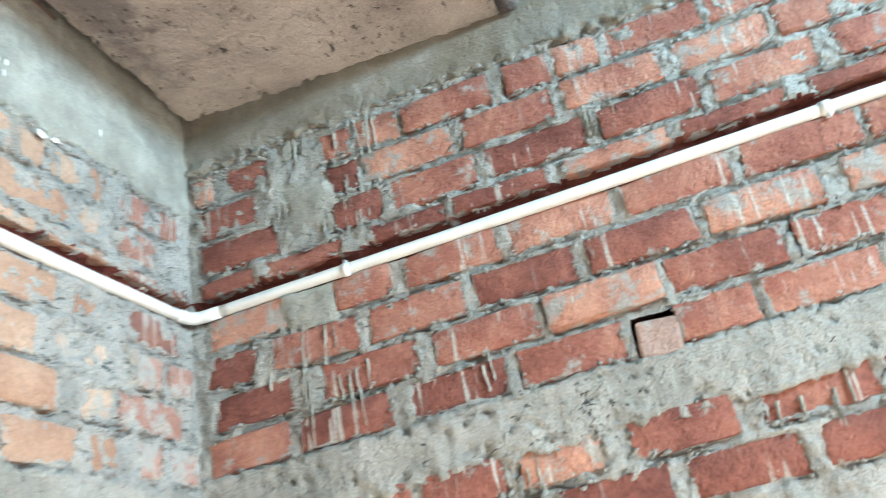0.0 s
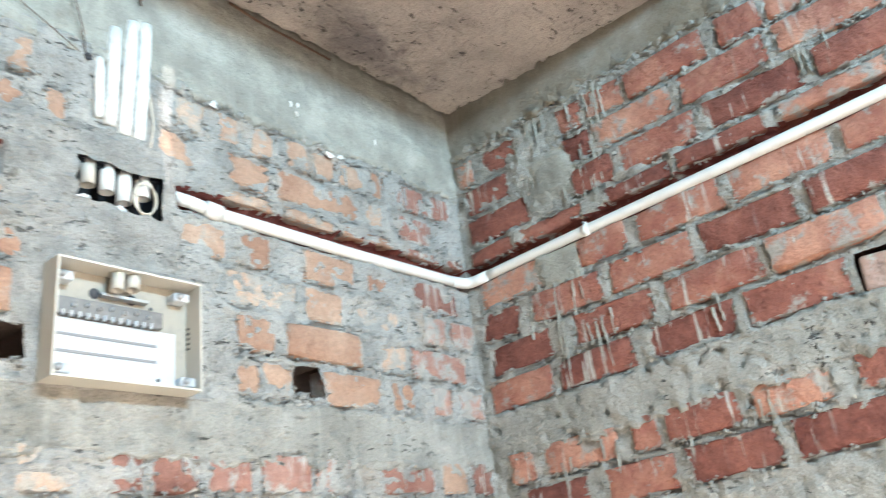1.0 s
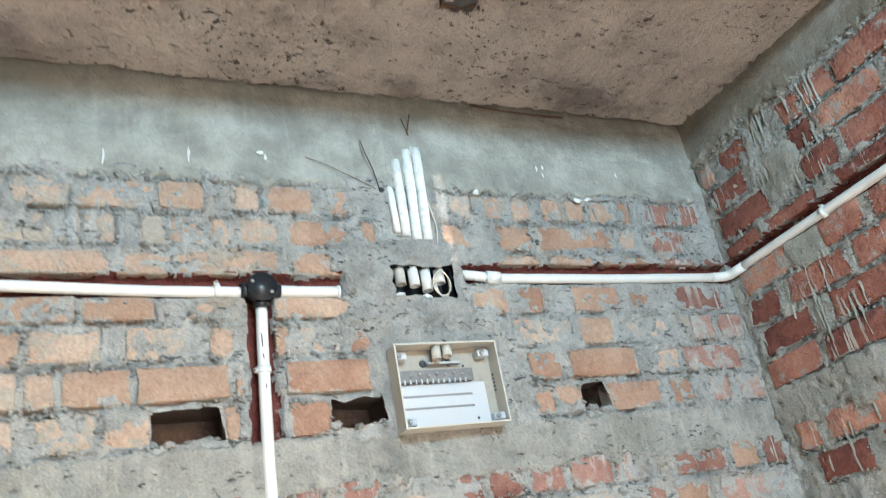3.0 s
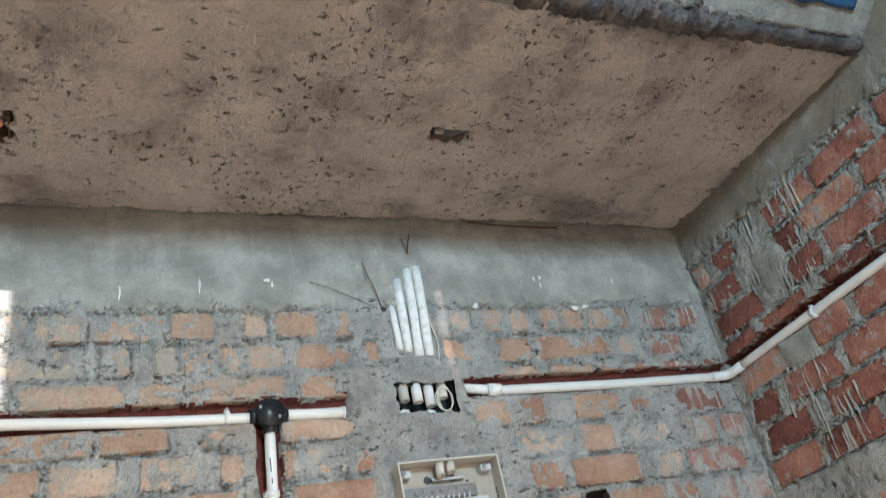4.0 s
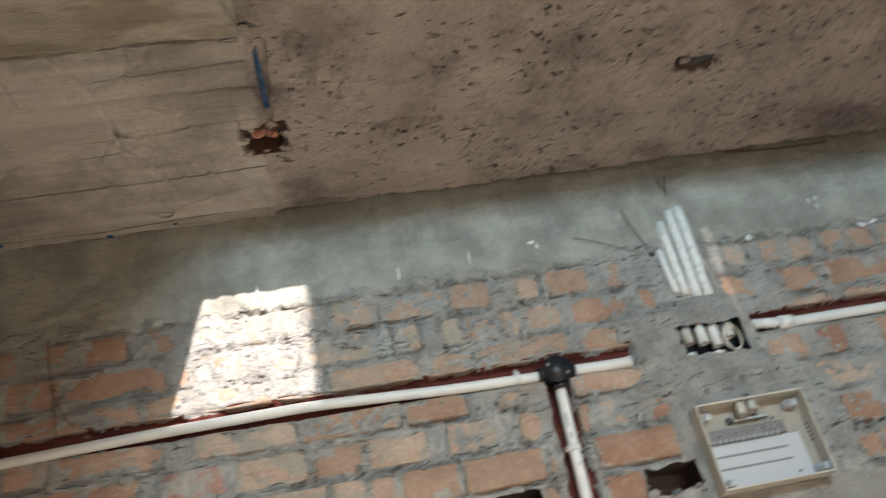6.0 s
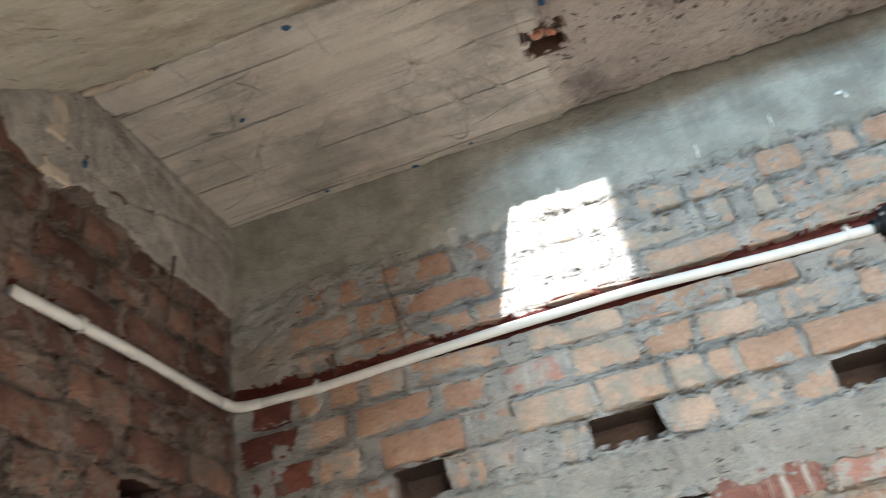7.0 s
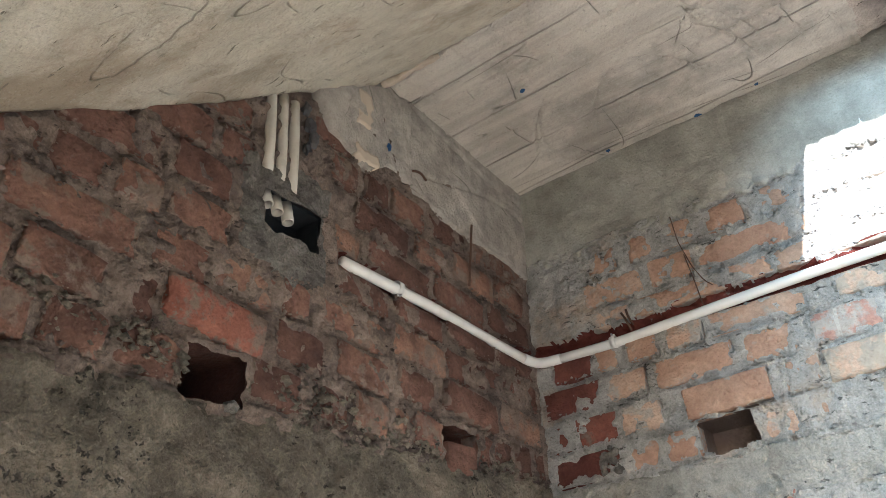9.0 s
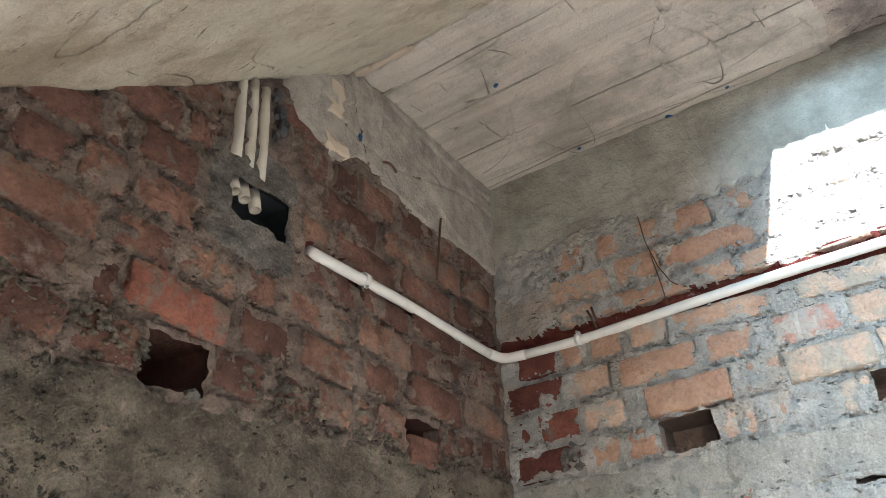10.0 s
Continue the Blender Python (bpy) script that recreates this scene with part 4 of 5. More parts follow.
def slab_height(x, y):
    rough = np.clip((x - XF) / 0.02, 0, 1)
    h = rough * (0.004 * fbm(x, y, 8, 101) + 0.0028 * fbm(x, y, 38, 104) - 0.010 * np.clip(fbm(x, y, 48, 108) - 0.72, 0, 1) * 3)
    patch = np.clip(1 - ((x + 1.62) / 0.11) ** 2 - ((y + .29) / 0.05) ** 2, 0, 1)
    h -= rough * patch * 0.022 * (vnoise(x, y * 1.8, 48, 113) > 0.2)
    smooth = 1 - rough
    ridge = sum(np.exp(-((y - y0 - 0.012 * np.sin(x * 2.1 + y0 * 9) - tilt * (x + 2.4)) / 0.0045) ** 2) * a for y0, tilt, a in ((-.075, .02, .008), (-.17, -.01, -.005), (-.25, .015, -.008), (-.36, .03, .009), (-.47, .02, -.008)))
    arcs = sum(np.exp(-((np.hypot(x - cx, y - cy) - r) / 0.0035) ** 2) * np.clip(1 - ((y + .24) / .13) ** 2, 0, 1) * -0.010 for cx, cy, r in ((-2.45, -.12, .28), (-2.52, -.10, .24), (-2.32, -.08, .27), (-2.62, -.05, .46)))
    scratch = 0
    pick = random.Random(19)
    for _ in range(16):
        cx, cy, r = pick.uniform(-2.9, -2.0), pick.uniform(-.75, .15), pick.uniform(.12, .5)
        a0, span = pick.uniform(-3, 3), pick.uniform(.25, .7)
        ang = np.abs((np.arctan2(y - cy, x - cx) - a0 + math.pi) % (2 * math.pi) - math.pi)
        scratch = scratch - np.exp(-((np.hypot(x - cx, y - cy) - r) / 0.0035) ** 2) * (ang < span) * 0.006
    h += smooth * (ridge + arcs + scratch + 0.0015 * fbm(x, y, 6, 117) + 0.004)
    h -= np.maximum(recess(x, y, FAN_1) * (0.03 + 0.02 * vnoise(x, y, 60, 5)), recess(x, y, FAN_2) * 0.055)
    # Slot added along the wall: its shape makes the shade line under the slab.
    gap = np.where(x > XF, 0.024, 0.008) + 0.005 * fbm(x, x * 0, 18, 126)
    h -= np.where(x > XF, 0.055, 0.012) * np.clip((y + gap) / 0.008, 0, 1)
    h -= 0.014 * ((abs(x + 1.925 + (y + .45) * .05) < 0.011) & (y < -.35) & (y > -.60))
    return h


SLAB_END = -0.853
sheet("ceiling", lambda x, y, h: (x, y, ZC - h), XC, 0.0, SLAB_END, 0.0, 0.0050, slab_height, [SLAB, SMOOTH], "rough brown concrete landing soffit with pits and a smooth board-marked end", "ceiling",
      index=lambda x, y: x < XF + 0.004 * math.sin(y * 40), edges=lambda x, y: (x, np.where(y < -0.4, y + (y + 0.4) / (SLAB_END + 0.4) * (fbm(x, x * 0, 7, 121) * 0.008 + fbm(x, x * 0, 38, 124) * 0.005 + np.where(x < XF, 0.243, 0.018)), y)), thickness=0.14)

# lower flight: soffit falls to the south along the west wall
RUN = 2.4


def flight_put(x, s, h):
    k = math.hypot(1, SLOPE)
    return (x, CREASE - s - h * SLOPE / k * -1, ZC + 0.004 - SLOPE * s - h / k)


sheet("stair_flight_1", flight_put, XC, XF, -0.012, RUN, 0.012,
      lambda x, s: 0.004 * fbm(x, s, 5, 131) + 0.0026 * fbm(x, s * 0.5, 26, 134) + 0.0015 * fbm(x, s, 60, 136) - 0.012 * np.clip(1 - s / 0.05, 0, 1) + 0.006 * ((s > 0.055) & (s < 0.13) & (fbm(x, s, 12, 137) > 0.0)),
      SOFFIT, "pale plastered soffit of a descending stair flight", "stair", thickness=0.16, flip=True)

skin(flight_put, -2.9, -2.75, .012, .042, .008, 411)
skin(flight_put, -3.12, -2.93, .020, .050, .008, 414)

# upper flight: leaves the ragged slab edge and climbs south; papery shutter marks
def upper_put(x, s, h):
    return (x, SLAB_END - 0.005 - s * 0.80, ZC + 0.02 + s * 0.60 - h)


sheet("stair_flight_2", upper_put, -1.45, 0.0, 0.0, 2.6, 0.012,
      lambda x, s: 0.004 * fbm(x, s, 6, 141) + 0.002 * fbm(x, s, 30, 144) + np.exp(-((s - .05 - .1 * np.sin(x * 7)) / .004) ** 2) * 0.005 + np.exp(-((x + .62 + s * .5) / .004) ** 2) * 0.005,
      PALE, "pale concrete soffit of a rising stair flight with paper marks", "stair", edges=lambda x, s: (x, np.where(s < .3, s + (1 - s / .3) * (fbm(x, x * 0, 5, 148, 3) * .002 - .010), s)), thickness=0.15, flip=False)
EDGE = lambda x, s, h: (x, SLAB_END + 0.010 - h, ZC - .012 + s)
sheet("broken_edge", EDGE, -0.98, -.44, 0.0, 0.085, 0.006,
      lambda x, s: 0.010 + 0.009 * fbm(x, s, 24, 161) + 0.014 * np.abs(fbm(x, s, 60, 164)) - 0.02 * (vnoise(x, s, 45, 168) > 0.45), RUBBLE, "broken dark concrete edge of the landing slab", "concrete", edges=ragged(0.014, 0.0, 0.0, 0.085, 166), thickness=0.035)
# Low dark strip added where the slab rim only lies in shade.
sheet("broken_edge", EDGE, -.445, -.02, 0.0, 0.034, 0.006,
      lambda x, s: 0.006 + 0.006 * fbm(x, s, 30, 181) + 0.006 * np.abs(fbm(x, s, 70, 183)), RUBBLE, "dark strip added for the shaded rim of the landing slab", "concrete", edges=ragged(0.008, 0.006, 0.0, 0.034, 186), thickness=0.03)
sheet("slab_edge", EDGE, -1.90, -.975, 0.0, 0.10, 0.010,
      lambda x, s: 0.002 + 0.003 * fbm(x, s, 12, 171) + 0.002 * fbm(x, s, 60, 172), PALE, "pale shuttered edge of the landing slab", "concrete", edges=ragged(0.006, 0.0, 0.0, 0.10, 173), thickness=0.03)

# blue printed paper stuck to the rising soffit
def blue_patch(x0, x1, s0, s1, seed, material=BLUE, lift=.007, label="torn blue printed paper stuck to the concrete soffit", name="printed_paper"):
    sheet(name, upper_put, x0, x1, s0, s1, 0.012, lambda x, s: lift + 0.0012 * fbm(x, s, 18, seed) + 0.0014 * np.abs(fbm(x + s * .6, s - x * .4, 9, seed + 5, 1)), material, label, "paper",
          edges=lambda x, s: (x + fbm(s, s * 0, 17, seed, 3) * .006, s + fbm(x, x * 0, 13, seed + 2, 3) * .010), thickness=-0.002, kind="thing")


blue_patch(-.50, -.07, .06, .40, 151)
blue_patch(-.84, -.70, .05, .085, 155)
blue_patch(-.69, -.52, .065, .24, 157, PAPER, .006, "creased cream paper stuck to the concrete soffit", "cream_paper")

# ---- bricks, one by one ----
MESHES = {m: brick_meshes(m, 6, i + 1) for i, m in enumerate((RED, ORANGE, ORANGE_SMEARED, BROWN, RED_SMEARED, DEEP_RED))}


def north_choice(b, u, rnd):
    if b[0] < 0:
        kind = RED_SMEARED if rnd.random() < 0.8 else ORANGE
    elif u < 0.25 or u > 2.76 or (b[0] == 2 and 2.11 < u < 2.26):
        kind = DEEP_RED if u > 2.76 else RED_SMEARED
    else:
        kind = ORANGE if b[3] and not 1.42 < u < 2.3 else ORANGE_SMEARED
    return rnd.choice(MESHES[kind])


set_bricks(NORTH, wall_north, north_choice, (-0.002, 0.004), 201)
set_bricks(EAST, wall_east, lambda b, u, rnd: rnd.choice(MESHES[RED]), (-0.001, 0.006), 202)
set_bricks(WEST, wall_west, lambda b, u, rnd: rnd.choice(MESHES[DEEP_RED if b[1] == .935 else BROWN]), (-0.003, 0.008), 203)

# ---- crumbs of mortar left along the joints ----
def in_chase(wall, u, v):
    for (u0, v0), (u1, v1), below, above in wall.chases:
        if abs(u1 - u0) > abs(v1 - v0) and u0 < u < u1:
            line = v0 + (u - u0) * (v1 - v0) / (u1 - u0)
            if line - below - .004 < v < line + above + .004:
                return True
    return False


def crumbs(name, wall, u_max, v_max, count, sizes, material, seed, label, ledge=None):
    """Small broken lumps, half sunk in the joints round the bricks, or along one ledge (v, spread)."""
    rnd = random.Random(seed)
    rects = [r for r in (brick_rect(wall, b) for b in wall.bricks) if r and r[0] < u_max and r[3] < v_max]
    hull = [(1, 0, 0), (0, 1, 0), (-1, 0, 0), (0, -1, 0), (0, 0, 1), (0, 0, -1)]
    tris = [(0, 1, 4), (1, 2, 4), (2, 3, 4), (3, 0, 4), (1, 0, 5), (2, 1, 5), (3, 2, 5), (0, 3, 5)]
    verts, faces = [], []
    for _ in range(count):
        if ledge:
            u = rnd.uniform(0.01, u_max)
            v = ledge[0] + ledge[2] * u + rnd.gauss(0, ledge[1])
        else:
            u0, u1, v0, v1 = rnd.choice(rects)
            u = rnd.uniform(u0 - 0.006, u1 + 0.006)
            if rnd.random() < 0.22:
                u, v = rnd.choice((u0, u1)) + rnd.gauss(0, 0.004), rnd.uniform(v0, v1)
            else:
                v = rnd.choice((v0, v1)) + rnd.gauss(0, 0.004) + wall.rise * (u - (u0 + u1) / 2)
        if any(a - .004 < u < b and c - .004 < v < d for a, b, c, d in wall.holes + wall.boxes_open) or in_chase(wall, u, v):
            continue
        r = rnd.uniform(*sizes) * rnd.choice((0.6, 0.8, 1.0, 1.0, 1.4))
        base = len(verts)
        for x, y, z in hull:
            q = [r * c * rnd.uniform(0.6, 1.3) + r * rnd.uniform(-.25, .25) for c in (x, y, z)]
            verts.append(wall.put(u + q[0] * 1.3, v + q[1], 0.0035 + q[2] * 0.8))
        faces += [tuple(base + i for i in f) for f in tris]
    return tagged(mesh_object(name, verts, faces, material, [0] * len(faces)), label, "mortar", kind="stuff")


NORTH.boxes_open, EAST.boxes_open, WEST.boxes_open = [NORTH_BOX], [], [WEST_BOX]
crumbs("mortar_crumbs", NORTH, 2.92, 2.60, 5200, (.0022, .0052), MORTAR_N, 301, "grey mortar crumbs along the joints")
crumbs("mortar_crumbs", EAST, 1.9, 2.80, 3600, (.0020, .0048), MORTAR_E, 302, "grey mortar crumbs along the joints")
crumbs("mortar_crumbs", WEST, 1.7, 2.75, 3000, (.0018, .0044), MORTAR_W, 303, "brown mortar crumbs along the joints")
crumbs("mortar_crumbs", NORTH, 2.92, 3.0, 900, (.003, .0075), MORTAR_N, 304, "grey concrete crumbs under the plastered beam", (2.583, .007, 0.0))
crumbs("mortar_crumbs", EAST, 1.9, 3.0, 600, (.003, .0075), MORTAR_E, 305, "grey concrete crumbs under the plastered beam", (2.706, .007, 0.03))
crumbs("mortar_crumbs", WEST, 1.7, 3.0, 700, (.003, .009), BAND_DARK, 306, "dark concrete crumbs along the band", (1.975, .02, 0.0))

# ---- mortar that ran down the bricks and dried ----
def drips(name, wall, clusters, material, seed, label):
    """Runs of mortar: each a narrow raised tongue, wider at its top and thick at its end."""
    rnd = random.Random(seed)
    verts, faces = [], []
    for u0, u1, v_top, count, short, long in clusters:
        for _ in range(math.ceil(count * 0.6)):
            u, v, size = rnd.uniform(u0, u1), v_top + rnd.uniform(-.02, .02), rnd.uniform(short, long)
            wide, lean, steps = rnd.uniform(.0012, .0030), rnd.uniform(-.12, .12), 8
            for k in range(steps + 1):
                t = k / steps
                w = wide * (1.5 - 1.1 * t + 0.55 * math.exp(-((t - .93) / .08) ** 2)) * rnd.uniform(.8, 1.2) * (0.3 if k == steps else 1)
                x, y = u + lean * size * t + rnd.uniform(-.0012, .0012), v - size * t
                base = len(verts)
                verts += [wall.put(x - w, y, -.002), wall.put(x - w * .5, y, .0062), wall.put(x + w * .5, y, .0066), wall.put(x + w, y, -.002)]
                if k:
                    faces += [(base - 4 + i, base - 3 + i, base + 1 + i, base + i) for i in range(3)]
    return tagged(mesh_object(name, verts, faces, material, [0] * len(faces)), label, "mortar", kind="stuff")


drips("mortar_drips", EAST, [(.18, .48, 2.70, 22, .04, .11), (.20, .44, 2.58, 14, .04, .10), (.33, .46, 2.50, 7, .05, .10), (.17, .34, 2.25, 12, .05, .12), (.24, .40, 2.15, 10, .05, .12),
                             (.60, .70, 2.10, 3, .03, .07), (.10, .34, 1.86, 8, .03, .08), (.46, .70, 1.88, 8, .04, .08), (1.06, 1.32, 1.90, 10, .04, .09), (.92, 1.02, 2.56, 5, .04, .08), (.07, .16, 2.43, 3, .03, .06)],
      BEAM, 321, "pale mortar runs dried on the red bricks")
drips("mortar_drips", NORTH, [(.06, .30, 2.57, 14, .05, .12), (.06, .24, 2.47, 8, .04, .09), (.08, .24, 2.22, 6, .03, .08), (.34, .80, 2.56, 7, .03, .08), (1.45, 1.85, 2.53, 12, .05, .13), (.25, .90, 1.86, 10, .03, .08)],
      MORTAR_N, 322, "grey mortar runs dried on the bricks")

# ---- conduits ----
R = 0.0127
OUT = 0.004          # how far the conduit's axis stands proud of the wall


def conduit(label, points, material=PVC, radius=R, group="surface conduits", hollow=0.0, seed=1, bend=0.06):
    """A conduit; a list of (part name, points) makes it of several sections."""
    ob = empty("conduit", label, "conduit", group)
    sections = points if isinstance(points[0][0], str) else [("pipe", points)]
    for name, pts in sections:
        part(name, add_tube(bmesh.new(), smooth_path(pts, 0.03, bend), radius + (.0012 if name == "elbow" else 0), 16, hollow, 0.07 if material is PVC_LIMED else 0.012, seed), material, ob)
    return ob


n, e, w = NORTH.put, EAST.put, WEST.put
run_e = conduit("long white PVC conduit bent round the corner of two brick walls",
                [("pipe", [n(.775, 2.332, OUT), n(.40, 2.331, OUT), n(.062, 2.334, OUT + .003)]),
                 ("elbow", [n(.070, 2.334, OUT + .003), n(.014, 2.335, .014), e(.075, 2.340, OUT + .003)]),
                 ("pipe", [e(.068, 2.340, OUT + .003), e(.20, 2.347, OUT), e(.80, 2.369, OUT), e(1.46, 2.397, OUT), e(2.9, 2.458, OUT)])], seed=2)
run_w = conduit("white PVC conduit bent round the shaded corner of the brick walls",
                [("pipe", [n(1.402, 2.302, OUT), n(1.60, 2.306, OUT), n(1.92, 2.322, OUT), n(2.25, 2.318, OUT), n(2.70, 2.303, OUT), n(2.855, 2.307, OUT + .003)]),
                 ("elbow", [n(2.848, 2.307, OUT + .003), n(2.911, 2.308, .014), w(.078, 2.306, OUT + .003)]),
                 ("pipe", [w(.070, 2.306, OUT + .003), w(.20, 2.306, OUT), w(.45, 2.305, OUT), w(.748, 2.290, OUT)])], seed=3, radius=.0120)
run_w.location.z = -.003
run_s = conduit("short white PVC conduit between a round box and the wall box", [n(1.335, 2.302, OUT), n(1.27, 2.299, OUT), n(1.188, 2.299, OUT)], seed=4)
run_v = conduit("upright white PVC conduit below the round junction box", [n(1.366, 2.272, OUT), n(1.373, 2.12, OUT), n(1.381, 1.90, OUT), n(1.380, 1.0, OUT)], seed=5)
# printed marks on the upright conduit, as plain bars
for i, (v, size) in enumerate(((2.185, .030), (2.150, .012), (2.085, .010))):
    bm = bmesh.new()
    add_box(bm, (-1.3735 - .0011, -OUT - R - .0004, v - size / 2), (-1.3735 + .0011, -OUT - R + .0012, v + size / 2))
    part("printed_mark", bm, SLOT, run_v, "small dark printed mark")
# grey sockets where the conduits run into the cement
bm = bmesh.new()
add_tube(bm, [n(.80, 2.334, .006), n(.765, 2.332, .004)], .0165, 14, 0, .05, 6)
part("socket", bm, PVC_LIMED, run_e, "cement-splashed conduit socket")
bm = bmesh.new()
add_tube(bm, [n(1.192, 2.299, OUT), n(1.186, 2.299, OUT)], .0145, 14, .0025)
part("socket", bm, PVC, run_s)


def stub(name, label, pts, material, radius=R, hollow=.0022, seed=0):
    ob = empty(name, label, "conduit stub")
    part("pipe", add_tube(bmesh.new(), pts, radius, 14, hollow, .02, seed), material, ob)
    return ob


stub("conduit_stub", "cement-caked end of a conduit leaving the wall box", [n(.862, 2.345, -.004), n(.83, 2.338, .006), n(.805, 2.335, .006)], PVC_LIMED, .0125, 0.0, 7)


def lump(name, label, at, size, material, seed, category="cement lump"):
    rnd = random.Random(seed)
    bm = bmesh.new()
    bmesh.ops.create_icosphere(bm, subdivisions=2, radius=1)
    for v in bm.verts:
        q = v.co.copy()
        v.co = Vector((q.x * size[0], q.y * size[1], q.z * size[2])) * (1 + 0.65 * noise.noise(q * 1.9 + Vector((seed, 0, 0))) + rnd.uniform(-.13, .13))
    me = bpy.data.meshes.new(name)
    bmesh.ops.recalc_face_normals(bm, faces=bm.faces)
    bm.to_mesh(me)
    bm.free()
    me.materials.append(material)
    ob = new(name, me)
    ob.location = at
    return tagged(ob, label, category)


lump("cement_lump", "pale cement lump on the brick wall", n(1.152, 2.298, .006), (.011, .008, .009), PALE, 3)


def clip(label, at, axis, facing, length=.016):
    """A saddle clip: a strap round the conduit and a nail block beside it."""
    ob = empty("pipe_clip", label, "pipe clip", "conduit clips")
    a = Vector(axis).normalized() * (length / 2)
    p = Vector(at)
    part("strap", add_tube(bmesh.new(), [p - a, p + a], R + .0028, 16, .0025), PVC, ob)
    side = Vector(facing).cross(Vector(axis)).normalized()
    bm = bmesh.new()
    q = p + side * (R + .006)
    add_box(bm, (-.005, -.005, -.005), (.005, .005, .005), .002, Matrix.Translation(q - side * .003))
    block_ob = part("nail_block", bm, PVC, ob)
    bm = bmesh.new()
    add_tube(bm, [q, q + Vector(facing) * .010], .0028, 8)
    part("nail", bm, STEEL, block_ob, "steel nail head")
    return ob


clip("white plastic clip on the conduit of the red brick wall", e(.374, 2.352, OUT), (0, -1, .04), (-1, 0, 0))
clip("white plastic clip with its nail block above the conduit", e(1.354, 2.393, OUT), (0, 1, -.04), (-1, 0, 0), .02)
clip("white plastic clip beside the round junction box", n(1.458, 2.303, OUT), (1, 0, 0), (0, -1, 0), .012)
clip("white plastic clip near the shaded corner", n(2.70, 2.303, OUT), (1, 0, 0), (0, -1, 0), .014)
clip("white plastic clip on the short conduit of the dark wall", w(.575, 2.299, OUT), (0, -1, -.03), (1, 0, 0), .014)
clip("white plastic clip on the upright conduit", n(1.373, 2.123, OUT), (0, 0, 1), (0, -1, 0), .014)

# round black junction box at the branch
tee = empty("round_junction_box", "black round plastic junction box joining three white conduits", "junction box")
c = Vector(n(1.366, 2.302, .006))
bm = bmesh.new()
add_tube(bm, [c + Vector((0, .022, 0)), c + Vector((0, -.020, 0))], .030, 28)
part("body", bm, BLACK, tee)
bm = bmesh.new()
add_tube(bm, [c + Vector((0, -.0195, 0)), c + Vector((0, -.024, 0)), c + Vector((0, -.0255, 0))], .0325, 28)
lid = part("lid", bm, BLACK, tee)
for k, (dx, dz) in enumerate(((-.021, .012), (.020, -.013))):
    bm = bmesh.new()
    add_tube(bm, [c + Vector((dx, -.025, dz)), c + Vector((dx, -.0275, dz))], .0042, 10)
    part("screw", bm, STEEL, lid, "bright screw head")
for d in ((1, 0, 0), (-1, 0, 0), (0, 0, -1)):
    bm = bmesh.new()
    d = Vector(d)
    add_tube(bm, [c + d * .024, c + d * .043], .0172, 16, .003)
    part("spout", bm, BLACK, tee)


def wall_recess(wall, rect, depth, owner_name, label):
    """A buried wall box: an open five-sided case."""
    ob = empty(owner_name, label, "wall box")
    u0, u1, v0, v1 = rect
    for (a0, a1, b0, b1) in ((u0, u1, v0 - .004, v0), (u0, u1, v1, v1 + .004), (u0 - .004, u0, v0 - .004, v1 + .004), (u1, u1 + .004, v0 - .004, v1 + .004)):
        bm = bmesh.new()
        p, q = Vector(wall.put(a0 - .002, b0 - .002, -depth)), Vector(wall.put(a1 + .002, b1 + .002, -.002))
        add_box(bm, [min(p[i], q[i]) for i in range(3)], [max(p[i], q[i]) for i in range(3)])
        part("side", bm, BLACK, ob, smooth=False)
    bm = bmesh.new()
    p, q = Vector(wall.put(u0 - .006, v0 - .006, -depth - .004)), Vector(wall.put(u1 + .006, v1 + .006, -depth))
    add_box(bm, [min(p[i], q[i]) for i in range(3)], [max(p[i], q[i]) for i in range(3)])
    part("back", bm, BLACK, ob, smooth=False)
    return ob


wall_recess(NORTH, NORTH_BOX, .06, "wall_box", "black wall box buried in fresh cement with conduit ends")
wall_recess(WEST, (WEST_BOX[0] - .006, WEST_BOX[1] + .006, WEST_BOX[2] - .006, WEST_BOX[3] + .006), .06, "wall_box", "dark wall box buried in the brown brick wall")
# conduit ends in the sunny box
for i, (u, low) in enumerate(((1.025, 2.322), (.990, 2.318), (.958, 2.306), (.922, 2.325))):
    stub("conduit_stub", "cut white conduit end hanging into the wall box", [n(u, 2.378, -.012), n(u, low, -.010)], PVC_DUSTY if i == 0 else PVC, .0135, .0025, 20 + i)
lump("cement_lump", "pale cement lump in the wall box", n(1.030, 2.292, -.012), (.020, .014, .010), PVC_LIMED, 9)
lump("cement_lump", "pale cement lump in the wall box", n(.965, 2.288, -.010), (.016, .014, .008), PVC_LIMED, 12)
# coil of wire
coil = empty("wire_coil", "small coil of cream electric wire hanging from the wall box", "wire")
for k in range(3):
    pts = [Vector(n(.924 + k * .003 + (.017 + .003 * k) * math.cos(t), 2.318 - .002 * k + (.036 - .003 * k) * math.sin(t), .006 + .004 * k)) for t in (2 * math.pi * i / 28 for i in range(29))]
    part("loop", add_tube(bmesh.new(), pts, .0016, 7), WIRE, coil)
part("tail", add_tube(bmesh.new(), smooth_path([n(.918, 2.425, .008), n(.913, 2.47, .012), n(.925, 2.53, .014), n(.934, 2.60, .012)], .02, .03), .0017, 7), WIRE, coil)

